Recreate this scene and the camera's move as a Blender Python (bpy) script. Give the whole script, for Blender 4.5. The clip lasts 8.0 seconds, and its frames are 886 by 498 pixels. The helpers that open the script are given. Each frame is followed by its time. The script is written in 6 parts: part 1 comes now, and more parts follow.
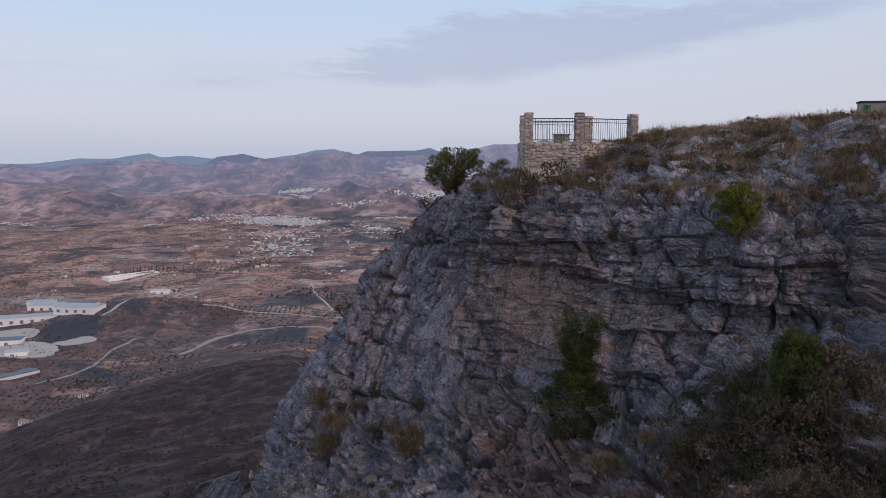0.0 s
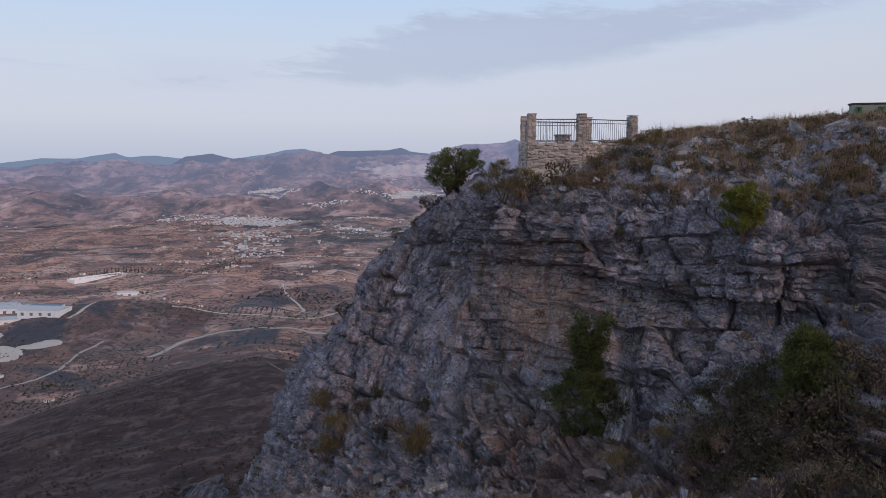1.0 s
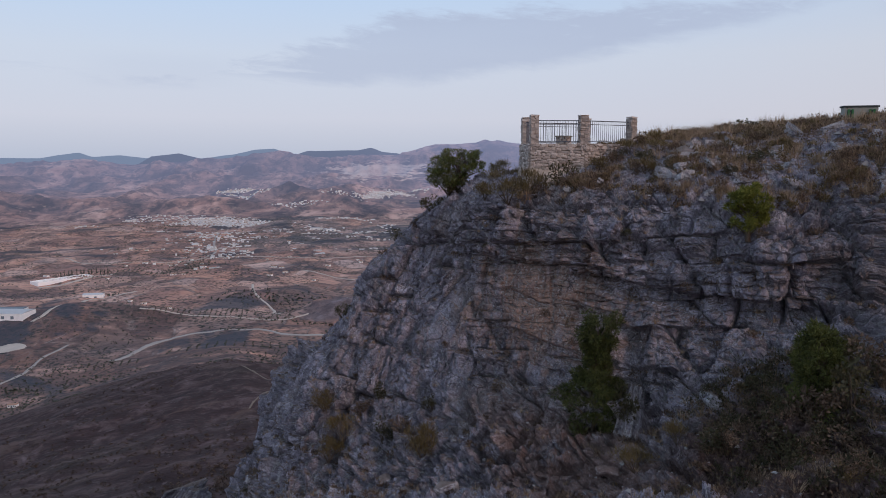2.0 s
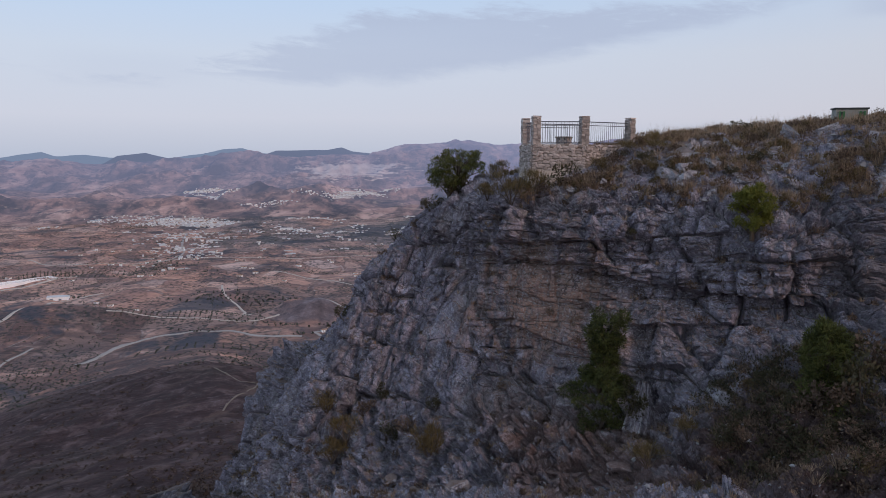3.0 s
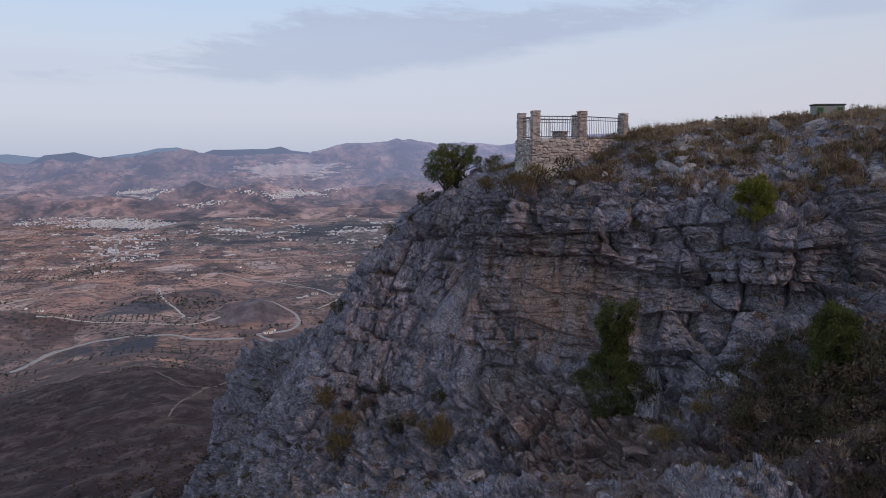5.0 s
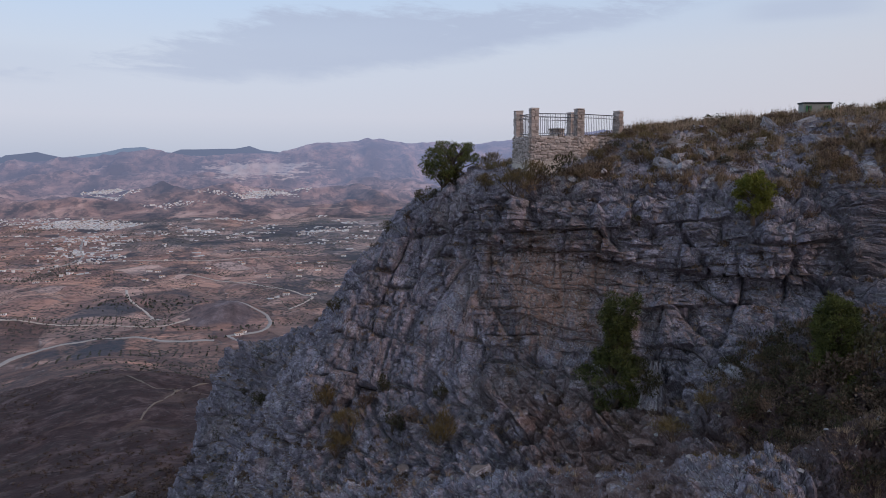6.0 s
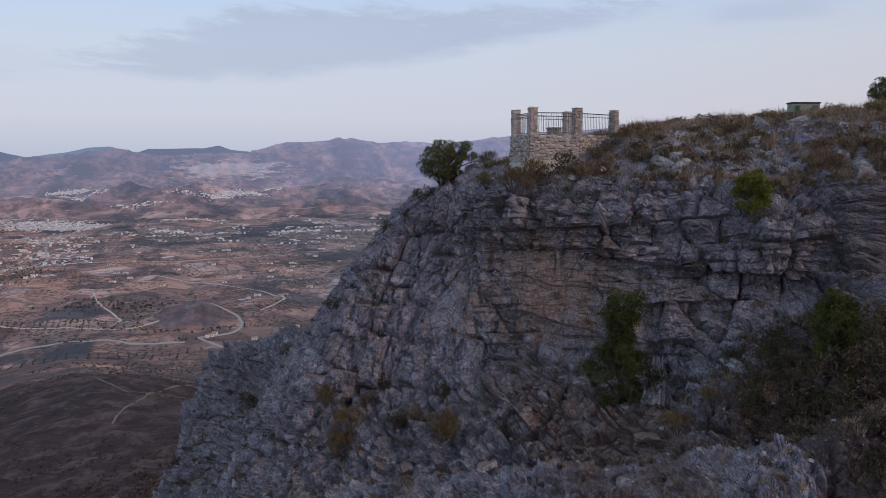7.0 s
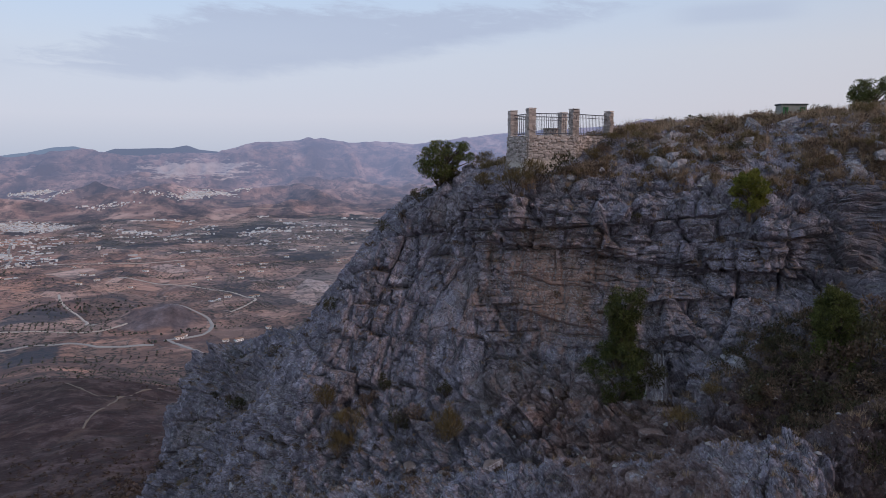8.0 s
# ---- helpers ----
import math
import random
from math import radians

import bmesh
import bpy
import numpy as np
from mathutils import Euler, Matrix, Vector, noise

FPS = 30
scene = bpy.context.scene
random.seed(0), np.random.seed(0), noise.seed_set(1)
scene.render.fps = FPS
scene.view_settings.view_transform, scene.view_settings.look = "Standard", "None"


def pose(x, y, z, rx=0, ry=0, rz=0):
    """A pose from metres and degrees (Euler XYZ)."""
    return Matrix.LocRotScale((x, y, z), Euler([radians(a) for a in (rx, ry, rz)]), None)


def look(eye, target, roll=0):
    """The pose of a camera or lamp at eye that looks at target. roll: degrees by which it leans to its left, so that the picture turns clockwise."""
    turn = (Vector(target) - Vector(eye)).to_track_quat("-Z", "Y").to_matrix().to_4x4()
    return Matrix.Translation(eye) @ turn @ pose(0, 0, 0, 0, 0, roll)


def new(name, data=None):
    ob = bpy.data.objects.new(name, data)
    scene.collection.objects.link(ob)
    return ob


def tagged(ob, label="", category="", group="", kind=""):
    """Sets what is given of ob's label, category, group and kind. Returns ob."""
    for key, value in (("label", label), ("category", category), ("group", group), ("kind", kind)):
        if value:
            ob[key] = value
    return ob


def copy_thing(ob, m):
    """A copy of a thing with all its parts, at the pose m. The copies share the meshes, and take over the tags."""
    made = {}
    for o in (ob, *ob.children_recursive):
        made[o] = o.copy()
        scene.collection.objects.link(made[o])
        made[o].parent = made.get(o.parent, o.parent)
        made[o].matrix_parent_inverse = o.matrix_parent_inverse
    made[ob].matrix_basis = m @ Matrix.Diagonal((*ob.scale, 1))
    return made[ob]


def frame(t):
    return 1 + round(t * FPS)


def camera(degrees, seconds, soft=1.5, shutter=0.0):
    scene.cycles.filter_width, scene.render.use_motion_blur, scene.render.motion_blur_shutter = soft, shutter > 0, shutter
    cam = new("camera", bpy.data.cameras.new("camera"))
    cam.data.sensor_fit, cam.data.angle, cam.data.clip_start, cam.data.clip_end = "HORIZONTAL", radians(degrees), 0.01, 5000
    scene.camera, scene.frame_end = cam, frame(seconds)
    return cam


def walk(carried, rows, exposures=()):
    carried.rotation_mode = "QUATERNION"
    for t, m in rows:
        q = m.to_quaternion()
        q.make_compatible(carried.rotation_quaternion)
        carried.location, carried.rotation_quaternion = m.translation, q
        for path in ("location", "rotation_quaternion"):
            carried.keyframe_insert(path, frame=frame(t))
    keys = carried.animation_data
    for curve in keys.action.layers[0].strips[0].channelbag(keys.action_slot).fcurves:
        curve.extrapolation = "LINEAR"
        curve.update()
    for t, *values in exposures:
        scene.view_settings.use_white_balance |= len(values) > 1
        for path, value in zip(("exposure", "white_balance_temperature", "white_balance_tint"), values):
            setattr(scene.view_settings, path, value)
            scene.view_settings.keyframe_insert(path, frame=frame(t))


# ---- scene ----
cam = camera(62.6, 8.0, soft=0.9)
METRES, EYE, TILT, LEAN, TURN = 11.2, 220.0, -7.2, 0.0, 0.0
ROWS = [
    (0.0, 0.0, 0.0, 0.0, 0.0, 0.0, -0.0),
    (0.5, -0.0645, -0.0064, -0.0008, -1.13, -0.01, 0.14),
    (1.0, -0.1304, -0.0126, 0.0005, -2.26, -0.02, 0.28),
    (1.5, -0.1964, -0.0164, 0.0011, -3.41, -0.02, 0.4),
    (3.0, -0.3954, -0.0191, 0.0061, -6.86, -0.08, 0.77),
    (3.5, -0.4579, -0.0138, 0.0064, -8.01, -0.12, 0.95),
    (4.0, -0.5195, -0.008, 0.0024, -9.15, -0.17, 1.11),
    (4.5, -0.5803, -0.0022, -0.0047, -10.29, -0.2, 1.26),
    (6.0, -0.7585, 0.0183, -0.0197, -13.7, -0.33, 1.74),
    (6.5, -0.8172, 0.028, -0.02, -14.81, -0.38, 1.89),
    (7.0, -0.8762, 0.037, -0.0207, -15.92, -0.44, 2.03),
    (7.5, -0.9347, 0.0468, -0.0189, -17.04, -0.49, 2.16),
    (8.0, -0.9923, 0.0588, -0.0156, -18.16, -0.53, 2.3),
]
walk(cam, [(t, pose(0, 0, EYE, TILT, LEAN, TURN) @ pose(METRES * x, METRES * y, METRES * z, 90 + pitch, roll, yaw)) for t, x, y, z, yaw, pitch, roll in ROWS])

# ---- world, sun, exposure ----
SUN_AZ, SUN_EL = 138.0, 4.0
world = bpy.data.worlds.new("dusk_sky")
scene.world = world
world.use_nodes = True


class Nodes:
    """Short hand for building a node tree."""

    def __init__(self, tree):
        self.tree = tree

    def add(self, kind, links=None, **props):
        n = self.tree.nodes.new(kind)
        if "operation" in props:
            n.operation = props["operation"]
        if "use_clamp" in props:
            n.use_clamp = props["use_clamp"]
        if "feature" in props:
            n.feature = props["feature"]
        if "interpolation_type" in props:
            n.interpolation_type = props["interpolation_type"]
        if "data_type" in props:
            n.data_type, n.blend_type = props["data_type"], props["blend_type"]
        for k, v in (links or {}).items():
            sock = n.inputs[k]
            if isinstance(v, bpy.types.NodeSocket):
                self.tree.links.new(v, sock)
            else:
                sock.default_value = v
        return n

    def math(self, op, a, b=0.0, c=0.0, clamp=False):
        return self.add("ShaderNodeMath", {0: a, 1: b, 2: c}, operation=op, use_clamp=clamp).outputs[0]

    def vmath(self, op, a, b=(0, 0, 0)):
        return self.add("ShaderNodeVectorMath", {0: a, 1: b}, operation=op)

    def noise(self, vec, scale, detail=4.0, rough=0.55, dist=0.0):
        return self.add("ShaderNodeTexNoise", {"Vector": vec, "Scale": scale, "Detail": detail, "Roughness": rough, "Distortion": dist}).outputs["Fac"]

    def voro(self, vec, scale, feature="F1", out="Distance", rnd=1.0):
        return self.add("ShaderNodeTexVoronoi", {"Vector": vec, "Scale": scale, "Randomness": rnd}, feature=feature).outputs[out]

    def ramp(self, fac, stops, interp="LINEAR"):
        n = self.add("ShaderNodeValToRGB", {"Fac": fac})
        n.color_ramp.interpolation = interp
        while len(n.color_ramp.elements) < len(stops):
            n.color_ramp.elements.new(0.5)
        for e, (p, c) in zip(n.color_ramp.elements, stops):
            e.position = p
            e.color = (*c, 1) if len(c) == 3 else c
        return n.outputs["Color"]

    def step(self, v, lo, hi):
        return self.add("ShaderNodeMapRange", {"Value": v, "From Min": lo, "From Max": hi}, interpolation_type="SMOOTHSTEP").outputs[0]

    def mix(self, fac, a, b, blend="MIX"):
        n = self.add("ShaderNodeMix", data_type="RGBA", blend_type=blend)
        for i, v in ((0, fac), (6, a), (7, b)):
            if isinstance(v, bpy.types.NodeSocket):
                self.tree.links.new(v, n.inputs[i])
            elif i:
                n.inputs[i].default_value = (*v, 1)
            else:
                n.inputs[i].default_value = v
        return n.outputs[2]

    def xyz(self, v):
        return self.add("ShaderNodeSeparateXYZ", {0: v}).outputs

    def vec(self, x, y, z):
        return self.add("ShaderNodeCombineXYZ", {0: x, 1: y, 2: z}).outputs[0]


def build_sky():
    tree = world.node_tree
    tree.nodes.clear()
    n = Nodes(tree)
    sky = n.add("ShaderNodeTexSky")
    sky.sky_type, sky.sun_disc, sky.sun_elevation, sky.sun_rotation = "NISHITA", False, radians(SUN_EL), radians(SUN_AZ)
    sky.altitude, sky.air_density, sky.dust_density, sky.ozone_density = 300, 1.0, 1.2, 2.0
    way = n.add("ShaderNodeTexCoord").outputs["Generated"]
    x, y, z = n.xyz(way)
    # thin dusk overcast evens the sky out
    el = n.math("MAXIMUM", z, 0.0)
    veil = n.ramp(el, [(0.0, (4.3, 4.7, 5.7)), (0.05, (5.3, 5.5, 6.4)), (0.13, (5.2, 5.75, 6.8)), (0.26, (4.0, 5.6, 7.8)), (1.0, (3.6, 4.9, 6.8))])
    # brighter towards the low sun, dimmer on the other side of the sky
    lit = n.vmath("DOT_PRODUCT", way, (math.sin(radians(SUN_AZ)), math.cos(radians(SUN_AZ)), 0.0)).outputs["Value"]
    veil = n.mix(n.step(lit, -0.9, 0.9), n.mix(1.0, veil, (1.22, 1.23, 1.25), "MULTIPLY"), n.mix(1.0, veil, (1.2, 1.05, 0.95), "MULTIPLY"))
    base = n.mix(0.92, sky.outputs[0], veil)
    # high cloud layer on a plane overhead
    zz = n.math("ADD", el, 0.06)
    px, py = n.math("DIVIDE", x, zz), n.math("DIVIDE", y, zz)
    az = n.math("ARCTAN2", x, y)
    flow = n.vec(n.math("MULTIPLY", az, 4.0), n.math("ADD", n.math("MULTIPLY", el, 17.0), n.math("MULTIPLY", az, 1.2)), 3.0)
    wisps = n.noise(flow, 1.6, 8, 0.60, 0.4)
    broad = n.noise(n.vec(n.math("MULTIPLY", px, 0.6), py, 8.0), 0.45, 3, 0.5)
    # one long bank of cloud, thin at its tip, that climbs and thickens; a few faint wisps beside it
    along = n.math("DIVIDE", n.math("ADD", az, 0.25), 1.0, clamp=True)
    upper = n.ramp(along, [(0.0, (0.105, 0, 0)), (0.07, (0.12, 0, 0)), (0.19, (0.152, 0, 0)), (0.30, (0.190, 0, 0)), (0.47, (0.193, 0, 0)), (0.54, (0.174, 0, 0)), (0.62, (0.188, 0, 0)), (0.70, (0.197, 0, 0)), (0.85, (0.19, 0, 0))])
    lower = n.ramp(along, [(0.0, (0.105, 0, 0)), (0.07, (0.102, 0, 0)), (0.16, (0.094, 0, 0)), (0.30, (0.096, 0, 0)), (0.47, (0.115, 0, 0)), (0.60, (0.138, 0, 0)), (0.74, (0.164, 0, 0)), (0.85, (0.19, 0, 0))])
    upper, lower = n.xyz(upper)[0], n.xyz(lower)[0]
    ragged = n.math("MULTIPLY", n.math("SUBTRACT", n.math("ADD", n.math("MULTIPLY", wisps, 0.65), n.math("MULTIPLY", n.noise(flow, 5.5, 6, 0.65, 0.6), 0.35)), 0.5), 0.15)
    inside = n.math("MINIMUM", n.math("SUBTRACT", n.math("ADD", upper, ragged), el), n.math("SUBTRACT", el, n.math("ADD", lower, n.math("MULTIPLY", ragged, 0.35))))
    bank = n.math("MULTIPLY", n.step(inside, -0.006, 0.020), n.math("ADD", 0.45, n.math("MULTIPLY", broad, 0.85)))
    thin = n.step(wisps, 0.50, 0.68)
    west = n.math("MULTIPLY", n.step(n.math("ABSOLUTE", n.math("SUBTRACT", az, -0.275)), 0.13, 0.03), n.step(n.math("ABSOLUTE", n.math("SUBTRACT", el, 0.109)), 0.030, 0.004))
    east = n.math("MULTIPLY", n.step(n.math("ABSOLUTE", n.math("SUBTRACT", az, 0.69)), 0.10, 0.03), n.step(n.math("ABSOLUTE", n.math("SUBTRACT", el, 0.172)), 0.018, 0.004))
    faint = n.math("ADD", n.math("MULTIPLY", west, n.math("ADD", 0.15, n.math("MULTIPLY", thin, 0.6))), n.math("MULTIPLY", east, 0.55))
    high = n.math("MULTIPLY", n.math("MULTIPLY", n.step(el, 0.20, 0.32), thin), 0.5)
    mask = n.math("MULTIPLY", n.math("MAXIMUM", n.math("MAXIMUM", bank, faint), high), 0.88, clamp=True)
    sky_col = n.mix(mask, base, (4.4, 5.05, 6.65))
    bg = n.add("ShaderNodeBackground", {"Color": sky_col, "Strength": 0.1})
    out = n.add("ShaderNodeOutputWorld")
    tree.links.new(bg.outputs[0], out.inputs[0])


build_sky()
sun = new("sun", bpy.data.lights.new("sun", "SUN"))
sun.data.energy, sun.data.angle, sun.data.color = 0.9, radians(14), (1.0, 0.66, 0.50)
_sd = Vector((math.sin(radians(SUN_AZ)) * math.cos(radians(24)), math.cos(radians(SUN_AZ)) * math.cos(radians(24)), math.sin(radians(24))))
sun.matrix_world = look((0, 0, 400), Vector((0, 0, 400)) - _sd)


# ---- noise for shapes ----
def hash3(ix, iy, iz, seed):
    """Whole numbers to a random number in 0..1."""
    h = (ix.astype(np.int64) * 374761393 + iy.astype(np.int64) * 668265263 + iz.astype(np.int64) * 2147483647 + seed * 974634777) & 0xFFFFFFFF
    h = ((h ^ (h >> 13)) * 1274126177) & 0xFFFFFFFF
    h = ((h ^ (h >> 16)) * 2246822519) & 0xFFFFFFFF
    h = h ^ (h >> 15)
    return (h & 0xFFFFFF) / float(0xFFFFFF)


def value_noise(p, seed=0):
    """Smooth noise in -1..1 at points (n, 3)."""
    i = np.floor(p).astype(np.int64)
    f = p - i
    w = f * f * f * (f * (f * 6 - 15) + 10)
    r = 0
    for a in (0, 1):
        for b in (0, 1):
            for c in (0, 1):
                k = (w[:, 0] if a else 1 - w[:, 0]) * (w[:, 1] if b else 1 - w[:, 1]) * (w[:, 2] if c else 1 - w[:, 2])
                r = r + k * hash3(i[:, 0] + a, i[:, 1] + b, i[:, 2] + c, seed)
    return r * 2 - 1


def fbm(p, octaves=4, seed=0, gain=0.5, ridged=False):
    s, amp, tot = 0, 1.0, 0
    q = np.array(p, float)
    for o in range(octaves):
        v = value_noise(q, seed + o)
        s = s + amp * ((1 - 2 * np.abs(v)) if ridged else v)
        tot += amp
        amp *= gain
        q = q * 2.03 + 17.3
    return s / tot


def blocks(p, seed=0):
    """Broken rock: for points (n, 3) in cells of size 1, a facet height in -1..1 and the distance to the nearest joint."""
    i = np.floor(p).astype(np.int64)
    fr = p - i
    f1 = np.full(len(p), 9.0)
    f2 = np.full(len(p), 9.0)
    best = np.zeros(len(p), np.int64)
    off = np.zeros((len(p), 3))
    key = (i[:, 0] * 374761393 + i[:, 1] * 668265263 + i[:, 2] * 2147483647 + seed * 974634777)
    for a in (-1, 0, 1):
        for b in (-1, 0, 1):
            for c in (-1, 0, 1):
                h = (key + (a * 374761393 + b * 668265263 + c * 2147483647)) & 0xFFFFFFFF
                h = ((h ^ (h >> 13)) * 1274126177) & 0xFFFFFFFF
                h = ((h ^ (h >> 16)) * 2246822519) & 0xFFFFFFFF
                h ^= h >> 15
                dx = fr[:, 0] - a - (h & 1023) / 1023.0
                dy = fr[:, 1] - b - ((h >> 10) & 1023) / 1023.0
                dz = fr[:, 2] - c - ((h >> 20) & 1023) / 1023.0
                dist = np.abs(dx) ** 3 + np.abs(dy) ** 3 + np.abs(dz) ** 3
                near = dist < f1
                f2 = np.where(near, f1, np.minimum(f2, dist))
                f1 = np.where(near, dist, f1)
                best = np.where(near, h, best)
                off[near] = np.stack((dx, dy, dz), 1)[near]
    t = [hash3(best, best * 0 + k, best * 0, seed) * 2 - 1 for k in range(4)]
    hh = t[0] * 0.32 + off[:, 0] * t[1] + off[:, 1] * t[2] + off[:, 2] * t[3]
    return hh, np.cbrt(f2) - np.cbrt(f1)


def bricks(p, seed=0):
    """Jointed rock: beds of uneven thickness cut across at uneven lengths; a facet height and the distance to the nearest joint."""
    nil = np.zeros(len(p), np.int64)
    zq = p[:, 2] + 0.32 * value_noise(np.stack((p[:, 0] * 0.07, p[:, 1] * 0.07, p[:, 2] * 0.9), 1), seed)
    iz = np.floor(zq).astype(np.int64)
    sx = 0.65 + 0.8 * hash3(iz, nil + 1, nil, seed)
    xq = p[:, 0] * sx + 7 * hash3(iz, nil + 2, nil, seed) + 0.16 * (zq - iz - 0.5) * (hash3(iz, nil + 3, nil, seed) * 2 - 1)
    ix = np.floor(xq).astype(np.int64)
    sy = 0.65 + 0.7 * hash3(iz, ix, nil + 4, seed)
    yq = p[:, 1] * sy + 5 * hash3(iz, ix, nil + 5, seed)
    iy = np.floor(yq).astype(np.int64)
    fx, fy, fz = xq - ix, yq - iy, zq - iz
    t = [hash3(ix, iy, iz * 8 + k, seed + 50) * 2 - 1 for k in range(4)]
    hh = 0.45 * t[0] + (fx - 0.5) * 0.7 * t[1] + (fy - 0.5) * 0.7 * t[2] + (fz - 0.5) * 0.8 * t[3]
    shut = 0.3 * (hash3(ix, iy, iz * 8 + 5, seed + 50) < 0.4)
    j = np.minimum(np.minimum(np.minimum(fx, 1 - fx) / sx, np.minimum(fy, 1 - fy) / sy), np.minimum(fz, 1 - fz) + shut)
    return hh, j


def smooth(a, b, x):
    t = np.clip((x - a) / (b - a), 0, 1)
    return t * t * (3 - 2 * t)


def grid_mesh(name, pts, flat=False):
    """A mesh from a grid of points (rows, cols, 3)."""
    r, c = pts.shape[:2]
    me = bpy.data.meshes.new(name)
    idx = np.arange(r * c).reshape(r, c)
    quads = np.stack((idx[:-1, :-1], idx[:-1, 1:], idx[1:, 1:], idx[1:, :-1]), -1).reshape(-1, 4)
    me.vertices.add(r * c)
    me.vertices.foreach_set("co", pts.reshape(-1).astype(np.float32))
    me.loops.add(quads.size)
    me.loops.foreach_set("vertex_index", quads.reshape(-1).astype(np.int32))
    me.polygons.add(len(quads))
    me.polygons.foreach_set("loop_start", np.arange(0, quads.size, 4, dtype=np.int32))
    me.update(calc_edges=True)
    me.polygons.foreach_set("use_smooth", np.full(len(quads), not flat))
    me.update()
    return me


def soup_mesh(name, verts, faces_n):
    """A mesh of loose faces: verts (n * faces_n, 3), every faces_n of them one face."""
    v = np.asarray(verts, np.float32).reshape(-1, 3)
    me = bpy.data.meshes.new(name)
    me.vertices.add(len(v))
    me.vertices.foreach_set("co", v.reshape(-1))
    me.loops.add(len(v))
    me.loops.foreach_set("vertex_index", np.arange(len(v), dtype=np.int32))
    me.polygons.add(len(v) // faces_n)
    me.polygons.foreach_set("loop_start", np.arange(0, len(v), faces_n, dtype=np.int32))
    me.update(calc_edges=True)
    return me


# ---- materials ----
def material(name):
    m = bpy.data.materials.new(name)
    m.use_nodes = True
    m.node_tree.nodes.clear()
    n = Nodes(m.node_tree)
    return m, n


def finish(m, n, color, rough=0.9, bump=None, strength=0.5, distance=0.02, spec=0.3, metal=0.0, **more):
    links = {"Base Color": color, "Roughness": rough, "Specular IOR Level": spec, "Metallic": metal, **more}
    if bump is not None:
        links["Normal"] = n.add("ShaderNodeBump", {"Height": bump, "Strength": strength, "Distance": distance}).outputs[0]
    for k in ("Base Color",):
        if isinstance(links[k], tuple):
            links[k] = (*links[k], 1)
    b = n.add("ShaderNodeBsdfPrincipled", links)
    o = n.add("ShaderNodeOutputMaterial", {"Surface": b.outputs[0]})
    return m


def place_of(n):
    return n.add("ShaderNodeNewGeometry").outputs["Position"]


